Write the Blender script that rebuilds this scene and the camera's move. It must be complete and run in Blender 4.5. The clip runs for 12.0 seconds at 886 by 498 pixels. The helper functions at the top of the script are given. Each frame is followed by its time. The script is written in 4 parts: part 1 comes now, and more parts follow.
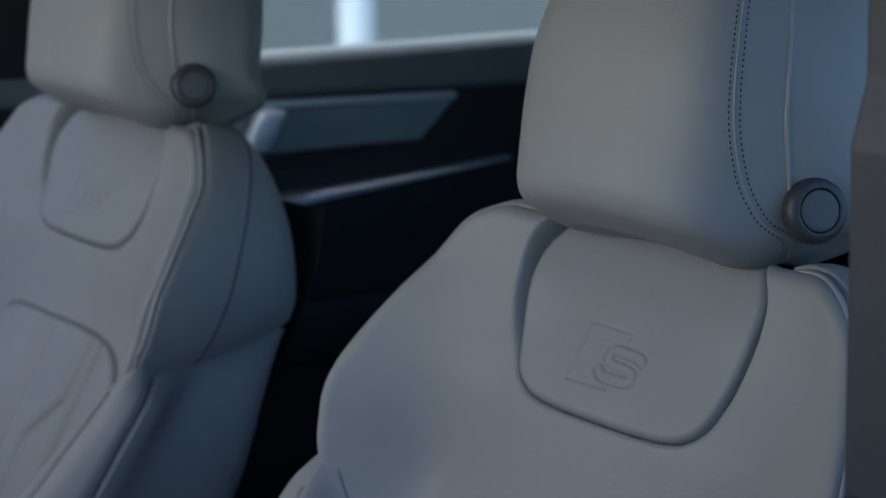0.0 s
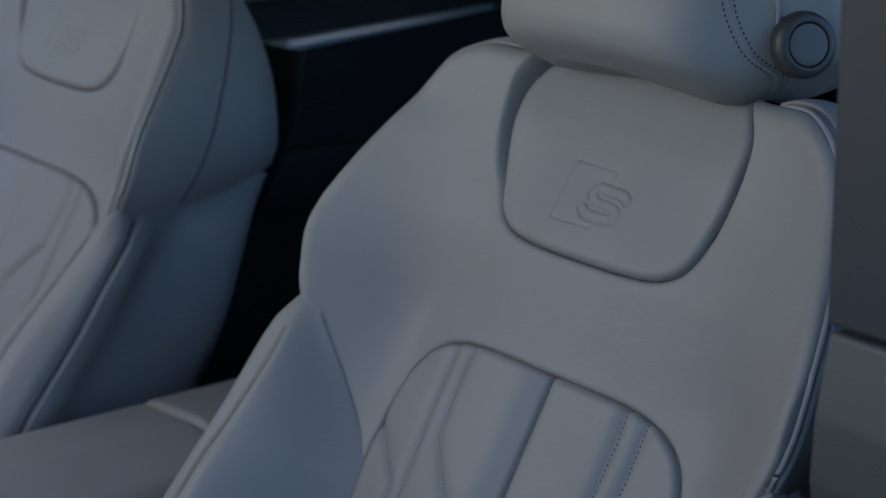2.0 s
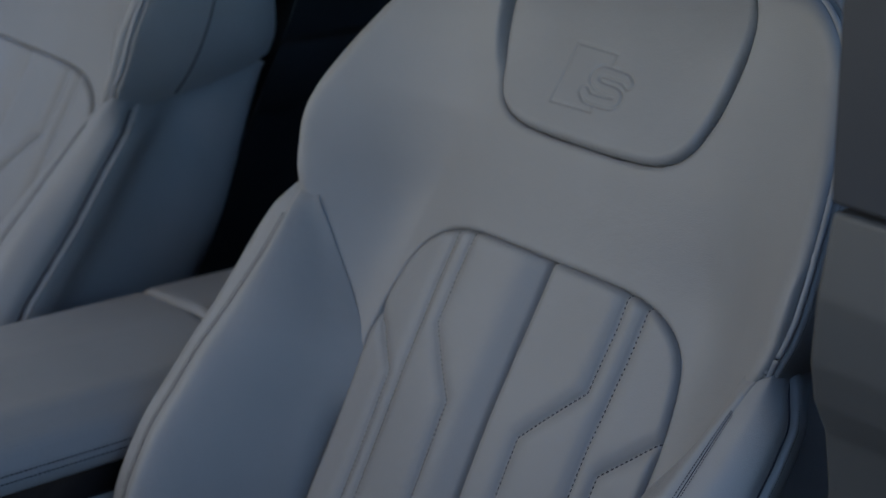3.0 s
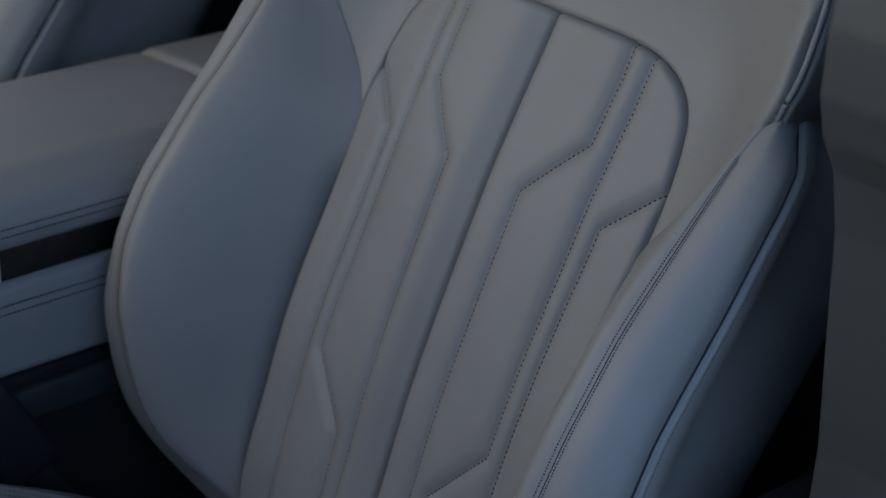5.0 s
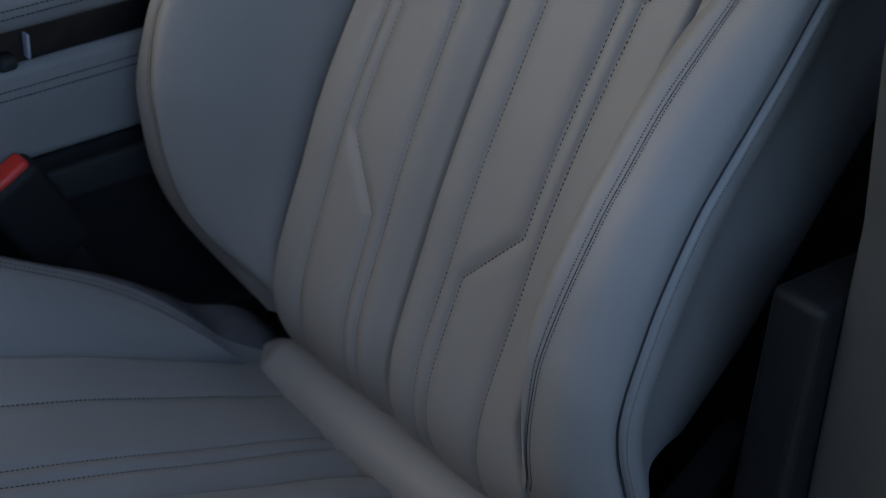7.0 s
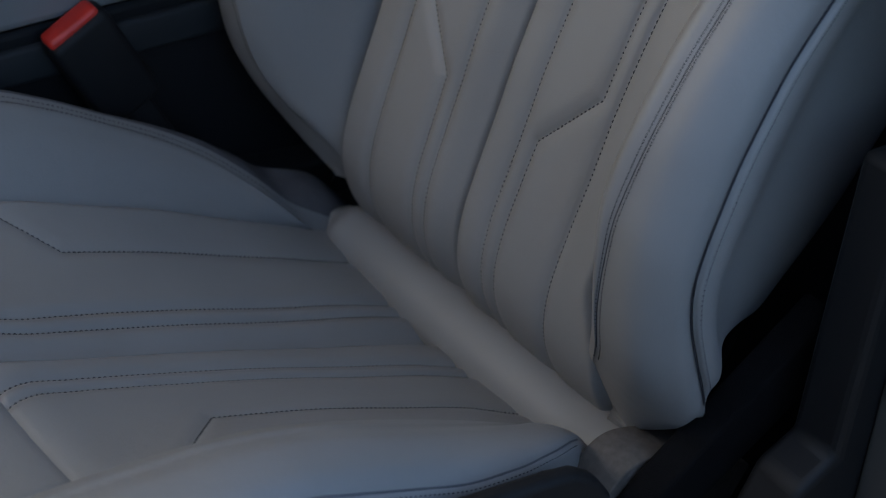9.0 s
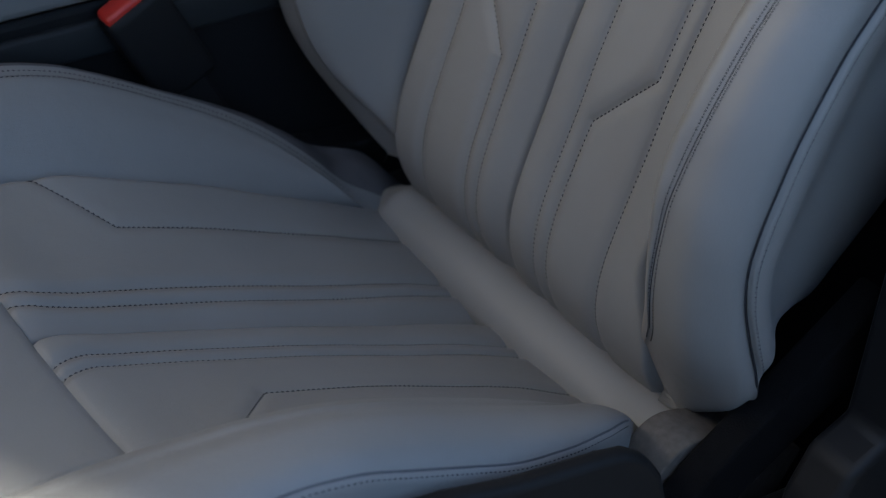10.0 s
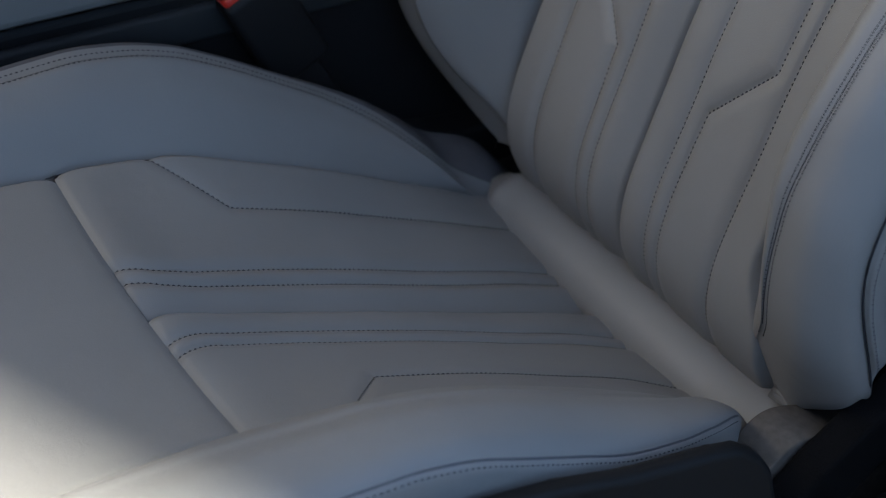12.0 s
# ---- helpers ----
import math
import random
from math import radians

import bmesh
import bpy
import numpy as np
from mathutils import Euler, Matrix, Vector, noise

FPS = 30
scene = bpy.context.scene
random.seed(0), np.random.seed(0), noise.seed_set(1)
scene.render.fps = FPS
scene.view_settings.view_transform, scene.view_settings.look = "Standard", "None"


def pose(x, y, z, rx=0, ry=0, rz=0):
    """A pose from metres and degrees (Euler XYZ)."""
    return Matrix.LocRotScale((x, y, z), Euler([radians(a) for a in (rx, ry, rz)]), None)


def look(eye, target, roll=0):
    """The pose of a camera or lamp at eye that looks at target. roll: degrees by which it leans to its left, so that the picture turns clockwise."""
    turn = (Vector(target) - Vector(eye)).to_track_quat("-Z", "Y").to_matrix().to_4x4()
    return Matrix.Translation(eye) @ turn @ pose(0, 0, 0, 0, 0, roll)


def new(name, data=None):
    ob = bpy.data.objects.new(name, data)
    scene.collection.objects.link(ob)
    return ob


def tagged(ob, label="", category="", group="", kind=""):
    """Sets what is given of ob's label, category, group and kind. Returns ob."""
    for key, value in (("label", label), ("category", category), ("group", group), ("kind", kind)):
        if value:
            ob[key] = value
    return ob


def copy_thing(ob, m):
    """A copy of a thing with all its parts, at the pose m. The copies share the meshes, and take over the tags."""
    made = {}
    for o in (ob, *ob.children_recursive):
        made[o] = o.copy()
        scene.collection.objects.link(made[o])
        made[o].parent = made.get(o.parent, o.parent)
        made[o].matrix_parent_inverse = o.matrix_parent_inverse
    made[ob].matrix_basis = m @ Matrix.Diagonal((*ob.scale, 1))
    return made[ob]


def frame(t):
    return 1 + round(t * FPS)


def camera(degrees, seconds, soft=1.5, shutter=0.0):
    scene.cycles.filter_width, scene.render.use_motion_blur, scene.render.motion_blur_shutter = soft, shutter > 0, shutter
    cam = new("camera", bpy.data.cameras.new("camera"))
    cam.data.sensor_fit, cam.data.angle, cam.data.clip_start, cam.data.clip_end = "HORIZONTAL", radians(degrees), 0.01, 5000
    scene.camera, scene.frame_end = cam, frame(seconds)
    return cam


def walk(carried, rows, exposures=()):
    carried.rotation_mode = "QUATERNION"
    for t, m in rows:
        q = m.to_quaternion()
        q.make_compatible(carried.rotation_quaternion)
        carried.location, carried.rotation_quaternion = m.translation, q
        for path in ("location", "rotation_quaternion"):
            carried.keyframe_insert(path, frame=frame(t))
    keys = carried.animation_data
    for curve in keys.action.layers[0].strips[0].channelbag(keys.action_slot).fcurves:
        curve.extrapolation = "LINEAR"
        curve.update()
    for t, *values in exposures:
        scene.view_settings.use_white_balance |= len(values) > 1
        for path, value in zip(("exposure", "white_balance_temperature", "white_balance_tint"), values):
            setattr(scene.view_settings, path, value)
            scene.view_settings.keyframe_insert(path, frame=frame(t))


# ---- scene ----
cam = camera(29.77, 12.0, soft=1.1)
cam.data.dof.use_dof = True
cam.data.dof.focus_distance = 1.06
cam.data.dof.aperture_fstop = 7.5
# seconds, eye x y z, yaw, pitch, lean
ROWS = [
    (0.0, 0.791, -0.417, 1.055, 48.128, -11.818, 2.59),
    (0.5, 0.792, -0.418, 1.051, 47.895, -12.649, 2.724),
    (1.0, 0.79, -0.416, 1.046, 47.738, -13.743, 2.797),
    (1.5, 0.789, -0.414, 1.041, 47.556, -14.953, 2.853),
    (2.0, 0.787, -0.411, 1.034, 47.333, -16.496, 2.917),
    (2.5, 0.785, -0.41, 1.028, 47.161, -18.053, 3.006),
    (3.0, 0.783, -0.406, 1.02, 47.145, -19.902, 3.034),
    (5.0, 0.781, -0.391, 0.979, 47.185, -26.807, 3.237),
    (5.5, 0.779, -0.393, 0.972, 47.163, -28.426, 3.306),
    (6.0, 0.778, -0.391, 0.96, 47.483, -29.941, 3.361),
    (6.5, 0.779, -0.392, 0.951, 47.786, -31.357, 3.311),
    (7.0, 0.779, -0.388, 0.937, 48.19, -32.758, 3.401),
    (9.0, 0.776, -0.384, 0.882, 50.837, -35.55, 4.281),
    (9.5, 0.777, -0.386, 0.88, 51.824, -36.064, 4.07),
    (10.0, 0.775, -0.389, 0.879, 52.724, -36.205, 3.859),
    (10.5, 0.773, -0.393, 0.879, 53.732, -36.344, 3.656),
    (11.0, 0.77, -0.397, 0.879, 54.761, -36.547, 3.515),
    (11.5, 0.768, -0.399, 0.879, 55.717, -36.691, 3.281),
    (12.0, 0.767, -0.401, 0.878, 56.534, -36.815, 3.109),
]


def eye_pose(x, y, z, yaw, pitch, lean):
    a, p = radians(yaw), radians(pitch)
    way = Vector((-math.sin(a) * math.cos(p), math.cos(a) * math.cos(p), math.sin(p)))
    return look((x, y, z), Vector((x, y, z)) + way, lean)


walk(cam, [(t, eye_pose(*r)) for t, *r in ROWS], exposures=[(0.0, 1.08, 5400, 4), (3.0, 1.09, 5600, 4), (6.5, 1.17, 6200, 4), (9.5, 1.42, 6400, 4), (12.0, 1.52, 6450, 4)])

# ---- light: daylight from the open door, the windscreen and the windows ----
SUN_UP, SUN_TURN = 72.0, 184.0
world = bpy.data.worlds.new("sky")
scene.world = world
world.use_nodes = True
wn = world.node_tree.nodes
wl = world.node_tree.links
sky = wn.new("ShaderNodeTexSky")
sky.sky_type, sky.sun_disc = "NISHITA", False
sky.ozone_density = 2.5
sky.sun_elevation, sky.sun_rotation = radians(SUN_UP), radians(SUN_TURN)
wl.new(sky.outputs[0], wn["Background"].inputs[0])
wn["Background"].inputs[1].default_value = 0.15

sun_data = bpy.data.lights.new("sun", "SUN")
sun_data.energy, sun_data.angle, sun_data.color = 5.0, radians(6.0), (1.0, 0.92, 0.82)
sun = new("sun", sun_data)
sun.matrix_world = look((0, 0, 0), (0.03, 0.385, -1.2))

# the windscreen's opening: the bright, hazy sky ahead of the car
screen_data = bpy.data.lights.new("windscreen_light", "AREA")
screen_data.shape, screen_data.size, screen_data.size_y = "RECTANGLE", 1.0, 0.5
screen_data.energy, screen_data.color = 5.3, (1.0, 0.81, 0.58)
screen = new("windscreen_light", screen_data)
screen.matrix_world = look((-0.50, -0.86, 1.03), (0.05, 0.20, 0.50))

# ---- materials ----


def material(name, base, rough=0.5, metal=0.0, spec=0.5):
    m = bpy.data.materials.new(name)
    m.use_nodes = True
    b = m.node_tree.nodes["Principled BSDF"]
    b.inputs["Base Color"].default_value = (*base, 1)
    b.inputs["Roughness"].default_value = rough
    b.inputs["Metallic"].default_value = metal
    b.inputs["Specular IOR Level"].default_value = spec
    return m


def vary(m, base, amount, scale, rough=None, bump=(), cells=()):
    """Colour and gloss that drift at a large scale, and fine relief: noise rows (scale, strength, metres), cell rows the same."""
    n, l = m.node_tree.nodes, m.node_tree.links
    b = n["Principled BSDF"]
    co = n.new("ShaderNodeTexCoord")
    tx = n.new("ShaderNodeTexNoise")
    tx.inputs["Scale"].default_value, tx.inputs["Detail"].default_value = scale, 6
    l.new(co.outputs["Object"], tx.inputs["Vector"])
    ramp = n.new("ShaderNodeValToRGB")
    ramp.color_ramp.elements[0].position, ramp.color_ramp.elements[1].position = 0.3, 0.7
    ramp.color_ramp.elements[0].color = (*[c * (1 - amount) for c in base], 1)
    ramp.color_ramp.elements[1].color = (*[min(1, c * (1 + amount)) for c in base], 1)
    l.new(tx.outputs["Fac"], ramp.inputs[0])
    l.new(ramp.outputs[0], b.inputs["Base Color"])
    if rough:
        mr = n.new("ShaderNodeMapRange")
        mr.inputs["To Min"].default_value, mr.inputs["To Max"].default_value = rough
        l.new(tx.outputs["Fac"], mr.inputs["Value"])
        l.new(mr.outputs[0], b.inputs["Roughness"])
    last = None
    for kind, rows in (("n", bump), ("c", cells)):
        for sc, strength, dist in rows:
            t2 = n.new("ShaderNodeTexNoise" if kind == "n" else "ShaderNodeTexVoronoi")
            t2.inputs["Scale"].default_value = sc
            if kind == "n":
                t2.inputs["Detail"].default_value = 4
            l.new(co.outputs["Object"], t2.inputs["Vector"])
            bp = n.new("ShaderNodeBump")
            bp.inputs["Strength"].default_value, bp.inputs["Distance"].default_value = strength, dist
            l.new(t2.outputs[0], bp.inputs["Height"])
            if last:
                l.new(last.outputs[0], bp.inputs["Normal"])
            last = bp
    if last:
        l.new(last.outputs[0], b.inputs["Normal"])
    return m


LEATHER = vary(material("grey_leather", (0.215, 0.212, 0.21), 0.5, spec=0.4), (0.215, 0.212, 0.21), 0.05, 9, (0.46, 0.58),
               bump=((55, 0.25, 0.002), (380, 0.18, 0.0005)), cells=((1300, 0.32, 0.0003),))
THREAD = material("blue_grey_thread", (0.018, 0.02, 0.027), 0.8)
SUEDE = vary(material("dark_suede", (0.10, 0.098, 0.105), 0.9, spec=0.2), (0.10, 0.098, 0.105), 0.12, 60, bump=((1500, 0.4, 0.0005),))
# leather tone darkened: the shade of the creases is put into this colour
WELT = vary(material("shaded_welt", (0.085, 0.088, 0.10), 0.6), (0.085, 0.088, 0.10), 0.06, 40)
PIPING = vary(material("piping_leather", (0.24, 0.24, 0.245), 0.45), (0.24, 0.24, 0.245), 0.06, 40, bump=((900, 0.2, 0.0004),))
SHELL = vary(material("seat_shell", (0.014, 0.015, 0.018), 0.65, spec=0.25), (0.014, 0.015, 0.018), 0.1, 30, bump=((1200, 0.3, 0.0004),))
PLASTIC = vary(material("dark_plastic", (0.010, 0.0105, 0.0115), 0.55, spec=0.22), (0.010, 0.0105, 0.0115), 0.12, 12, (0.5, 0.62), bump=((1400, 0.35, 0.0004),))
PLASTIC_SOFT = vary(material("soft_dark_plastic", (0.022, 0.024, 0.026), 0.65, spec=0.3), (0.022, 0.024, 0.026), 0.1, 12, bump=((1400, 0.35, 0.0004),))
TRIM = vary(material("pillar_plastic", (0.028, 0.029, 0.032), 0.6), (0.028, 0.029, 0.032), 0.08, 8, (0.55, 0.65), bump=((1300, 0.3, 0.0004),))
TRIM_LOW = vary(material("lower_pillar_plastic", (0.05, 0.05, 0.048), 0.55), (0.05, 0.05, 0.048), 0.08, 8, (0.5, 0.6), bump=((1300, 0.3, 0.0004),))
BLACK = vary(material("black_carpet", (0.004, 0.004, 0.0045), 0.95, spec=0.1), (0.004, 0.004, 0.0045), 0.3, 60, bump=((900, 0.6, 0.002),))
FELT = vary(material("brown_grey_felt", (0.095, 0.083, 0.072), 0.9, spec=0.2), (0.095, 0.083, 0.072), 0.15, 200, bump=((1600, 0.6, 0.0008),))
BUTTON = vary(material("grey_button", (0.055, 0.058, 0.06), 0.45), (0.055, 0.058, 0.06), 0.08, 60, bump=((1500, 0.2, 0.0003),))
RING = vary(material("dark_dish", (0.03, 0.031, 0.033), 0.5), (0.03, 0.031, 0.033), 0.08, 60, bump=((1500, 0.2, 0.0003),))
INLAY = vary(material("blue_grey_inlay", (0.16, 0.188, 0.205), 0.35), (0.16, 0.188, 0.205), 0.06, 14)
RAIL = vary(material("soft_rail", (0.10, 0.112, 0.122), 0.7, spec=0.3), (0.10, 0.112, 0.122), 0.06, 14, bump=((1200, 0.3, 0.0004),))
GLOSS = material("gloss_black", (0.01, 0.01, 0.011), 0.12)
RED = vary(material("red_plastic", (0.55, 0.03, 0.02), 0.4), (0.55, 0.03, 0.02), 0.08, 90)
ALU = vary(material("brushed_metal", (0.46, 0.50, 0.56), 0.45, 0.35), (0.46, 0.50, 0.56), 0.06, 30)
DOORSKIN = vary(material("door_skin", (0.013, 0.0145, 0.0165), 0.55, spec=0.3), (0.013, 0.0145, 0.0165), 0.1, 10, bump=((1200, 0.3, 0.0004),))
ROOF = vary(material("roof_lining", (0.30, 0.30, 0.29), 0.95), (0.30, 0.30, 0.29), 0.05, 40, bump=((900, 0.4, 0.0008),))
PAINT = material("car_paint", (0.10, 0.11, 0.12), 0.25, 0.3)
ASPHALT = vary(material("asphalt", (0.05, 0.05, 0.052), 0.9), (0.05, 0.05, 0.052), 0.25, 3, bump=((150, 0.6, 0.004),))
WALL = vary(material("glowing_render", (0.40, 0.385, 0.35), 0.9), (0.40, 0.385, 0.35), 0.08, 1.5, bump=((60, 0.3, 0.003),))
SKY_BLOCKER = vary(material("dark_sky_blocker", (0.05, 0.052, 0.056), 0.9), (0.05, 0.052, 0.056), 0.15, 2)
WHITE = vary(material("white_paint", (0.42, 0.44, 0.46), 0.5), (0.42, 0.44, 0.46), 0.03, 4)
# the wall glows faintly: its daylight is partly put in as emission
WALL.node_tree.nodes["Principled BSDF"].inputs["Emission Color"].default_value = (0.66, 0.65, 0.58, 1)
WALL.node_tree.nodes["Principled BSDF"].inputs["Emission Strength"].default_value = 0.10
GLASS = material("window_glass", (0.55, 0.6, 0.6), 0.0)
GLASS.node_tree.nodes["Principled BSDF"].inputs["Transmission Weight"].default_value = 1.0
GLASS.node_tree.nodes["Principled BSDF"].inputs["IOR"].default_value = 1.05

# ---- mesh helpers ----


def pchip(keys, x):
    """A smooth curve through the keys (x, y) that does not overshoot."""
    k = np.array(sorted(keys), float)
    xs, ys = k[:, 0], k[:, 1]
    h = np.diff(xs)
    d = np.diff(ys) / h
    m = np.zeros_like(ys)
    m[0], m[-1] = d[0], d[-1]
    for i in range(1, len(xs) - 1):
        if d[i - 1] * d[i] > 0:
            w1, w2 = 2 * h[i] + h[i - 1], h[i] + 2 * h[i - 1]
            m[i] = (w1 + w2) / (w1 / d[i - 1] + w2 / d[i])
    x = np.clip(np.asarray(x, float), xs[0], xs[-1])
    i = np.clip(np.searchsorted(xs, x) - 1, 0, len(h) - 1)
    t = (x - xs[i]) / h[i]
    return ((1 + 2 * t) * (1 - t) ** 2 * ys[i] + t * (1 - t) ** 2 * h[i] * m[i]
            + t * t * (3 - 2 * t) * ys[i + 1] + t * t * (t - 1) * h[i] * m[i + 1])


def catmull(points, n):
    """n points evenly in parameter along a smooth curve through points (any dimension)."""
    p = np.asarray(points, float)
    p = np.vstack([2 * p[0] - p[1], p, 2 * p[-1] - p[-2]])
    s = np.linspace(0, len(p) - 3, n)
    i = np.minimum(s.astype(int), len(p) - 4)
    t = (s - i)[:, None]
    a, b, c, d = p[i], p[i + 1], p[i + 2], p[i + 3]
    return 0.5 * (2 * b + (c - a) * t + (2 * a - 5 * b + 4 * c - d) * t ** 2 + (3 * b - a - 3 * c + d) * t ** 3)


def resample(points, step):
    p = np.asarray(points, float)
    s = np.r_[0, np.cumsum(np.linalg.norm(np.diff(p, axis=0), axis=1))]
    q = np.linspace(0, s[-1], max(2, int(s[-1] / step) + 1))
    return np.stack([np.interp(q, s, p[:, k]) for k in range(p.shape[1])], 1)


def smooth_step(a, b, x):
    t = np.clip((x - a) / (b - a), 0, 1)
    return t * t * (3 - 2 * t)


def line_distance(u, v, line):
    """Distance of the points (u, v) from a polyline."""
    best = np.full(u.shape, 9.0)
    for (ax, ay), (bx, by) in zip(line[:-1], line[1:]):
        dx, dy = bx - ax, by - ay
        t = np.clip(((u - ax) * dx + (v - ay) * dy) / (dx * dx + dy * dy + 1e-12), 0, 1)
        best = np.minimum(best, np.hypot(u - ax - t * dx, v - ay - t * dy))
    return best


def signed(u, v, loop):
    """Distance to the closed outline, negative inside."""
    loop = np.asarray(loop)
    d = line_distance(u, v, np.vstack([loop, loop[:1]]))
    inside = np.zeros(u.shape, bool)
    for (ax, ay), (bx, by) in zip(loop, np.roll(loop, -1, 0)):
        hit = (ay > v) != (by > v)
        inside ^= hit & (u < (bx - ax) * (v - ay) / (by - ay + 1e-15) + ax)
    return np.where(inside, -d, d)


def edge_round(s, r):
    """Drop of a padded edge: 0 deeper than r inside, r at the outline."""
    t = np.clip(1 + s / r, 0, 1)
    return r * (1 - np.sqrt(np.clip(1 - t * t, 0, 1)))


def mesh_from(name, verts, faces, smooth=True):
    me = bpy.data.meshes.new(name)
    me.from_pydata([tuple(v) for v in verts], [], [tuple(f) for f in faces])
    me.update()
    if smooth:
        me.polygons.foreach_set("use_smooth", [True] * len(me.polygons))
    return me


def grid_mesh(name, pts, keep=None, close_u=False, flip=False):
    """A mesh from a grid of points (m, n, 3)."""
    m, n, _ = pts.shape
    idx = np.arange(m * n).reshape(m, n)
    if close_u:
        idx = np.hstack([idx, idx[:, :1]])
    a, b, c, d = idx[:-1, :-1], idx[:-1, 1:], idx[1:, 1:], idx[1:, :-1]
    f = np.stack([a, b, c, d], -1)
    if flip:
        f = f[..., ::-1]
    if keep is not None:
        k = keep[:-1, :-1] | keep[:-1, 1:] | keep[1:, 1:] | keep[1:, :-1]
        f = f[k]
    f = f.reshape(-1, 4)
    used = np.unique(f)
    remap = np.full(m * n, -1)
    remap[used] = np.arange(len(used))
    return mesh_from(name, pts.reshape(-1, 3)[used], remap[f])


def tube(name, path, radius, sides=8):
    p = np.asarray(path, float)
    t = np.gradient(p, axis=0)
    t /= np.linalg.norm(t, axis=1)[:, None] + 1e-12
    ref = np.array([0.3, 0.2, 0.93])
    a = np.cross(t, ref)
    a /= np.linalg.norm(a, axis=1)[:, None] + 1e-12
    b = np.cross(t, a)
    th = np.linspace(0, 2 * math.pi, sides, endpoint=False)
    r = np.full(len(p), radius)
    r[0] = r[-1] = radius * 0.2
    pts = p[:, None] + r[:, None, None] * (np.cos(th)[None, :, None] * a[:, None] + np.sin(th)[None, :, None] * b[:, None])
    return grid_mesh(name, pts, close_u=True)


def stitch_mesh(name, paths, length=0.0030, gap=0.0010, wide=0.0012, high=0.0005):
    """Little raised thread lengths along paths of (points, outward directions)."""
    vs, fs = [], []
    for path, out in paths:
        p = np.asarray(path, float)
        o = np.broadcast_to(np.asarray(out, float), p.shape)
        s = np.r_[0, np.cumsum(np.linalg.norm(np.diff(p, axis=0), axis=1))]
        for s0 in np.arange(0, s[-1] - length, length + gap):
            e = np.array([[np.interp(q, s, p[:, k]) for k in range(3)] for q in (s0, s0 + length * 0.5, s0 + length)])
            up = np.array([np.interp(s0, s, o[:, k]) for k in range(3)])
            side = np.cross(e[2] - e[0], up)
            side = side / (np.linalg.norm(side) + 1e-12) * wide / 2
            up = up / (np.linalg.norm(up) + 1e-12)
            k = len(vs)
            for q, h in zip(e, (-0.2, 1.0, -0.2)):
                vs += [q - side + up * high * (h - 0.6), q + up * high * h, q + side + up * high * (h - 0.6)]
            fs += [(k, k + 1, k + 4, k + 3), (k + 1, k + 2, k + 5, k + 4), (k + 3, k + 4, k + 7, k + 6), (k + 4, k + 5, k + 8, k + 7)]
    return mesh_from(name, vs, fs)


def part(name, me, mat, parent=None, label="", at=(0, 0, 0)):
    ob = new(name, me)
    if mat and not me.materials:
        me.materials.append(mat)
    ob.parent = parent
    ob.location = at
    if label:
        ob["label"] = label
    if name.endswith("stitching"):
        ob["kind"] = "stuff"
    return ob


def bm_mesh(name, bm, smooth=True):
    me = bpy.data.meshes.new(name)
    bm.normal_update()
    bm.to_mesh(me)
    bm.free()
    if smooth:
        me.polygons.foreach_set("use_smooth", [True] * len(me.polygons))
    return me


def block(name, lo, hi, bevel=0.004, seg=3, shape=None):
    """A box with rounded edges; shape moves its corners before the rounding."""
    bm = bmesh.new()
    bmesh.ops.create_cube(bm, size=1)
    lo, hi = Vector(lo), Vector(hi)
    for v in bm.verts:
        f = Vector((v.co.x + 0.5, v.co.y + 0.5, v.co.z + 0.5))
        v.co = Vector(lo[i] + f[i] * (hi[i] - lo[i]) for i in range(3)) if not shape else Vector(shape(*f))
    if bevel:
        bmesh.ops.bevel(bm, geom=bm.edges[:] + bm.verts[:], offset=bevel, segments=seg, profile=0.5, affect="EDGES", clamp_overlap=True)
    me = bm_mesh(name, bm)
    return me


def extrude_profile(name, loop, axis, a, b, bevel=0.004):
    """A closed outline in the two other axes, drawn out from a to b along axis, with rounded rims."""
    bm = bmesh.new()

    def place(p, q, s):
        c = [p, q]
        c.insert("xyz".index(axis), s)
        return c
    f = bm.faces.new([bm.verts.new(place(p, q, a)) for p, q in loop])
    r = bmesh.ops.extrude_face_region(bm, geom=[f])
    for v in r["geom"]:
        if isinstance(v, bmesh.types.BMVert):
            v.co["xyz".index(axis)] = b
    bmesh.ops.recalc_face_normals(bm, faces=bm.faces[:])
    if bevel:
        bmesh.ops.bevel(bm, geom=bm.edges[:], offset=bevel, segments=3, profile=0.5, affect="EDGES", clamp_overlap=True)
    me = bm_mesh(name, bm, False)
    me.polygons.foreach_set("use_smooth", [p.area < 0.0002 for p in me.polygons])
    return me


def moved(me, off):
    me.transform(Matrix.Translation(off))
    return me


# ---- the front seat: u across, v up along the reclined back, w out of its front ----
RECLINE = radians(25)
CR, SR = math.cos(RECLINE), math.sin(RECLINE)
BASE = np.array([0.0, 0.05, -0.10])
OUT = np.array([0.0, -CR, SR])


def back_xyz(u, v, w):
    return np.stack(np.broadcast_arrays(u, v * SR - w * CR, v * CR + w * SR), -1) - BASE


def seat_xyz(u, y, z):
    return np.stack(np.broadcast_arrays(u, y, z), -1) - BASE


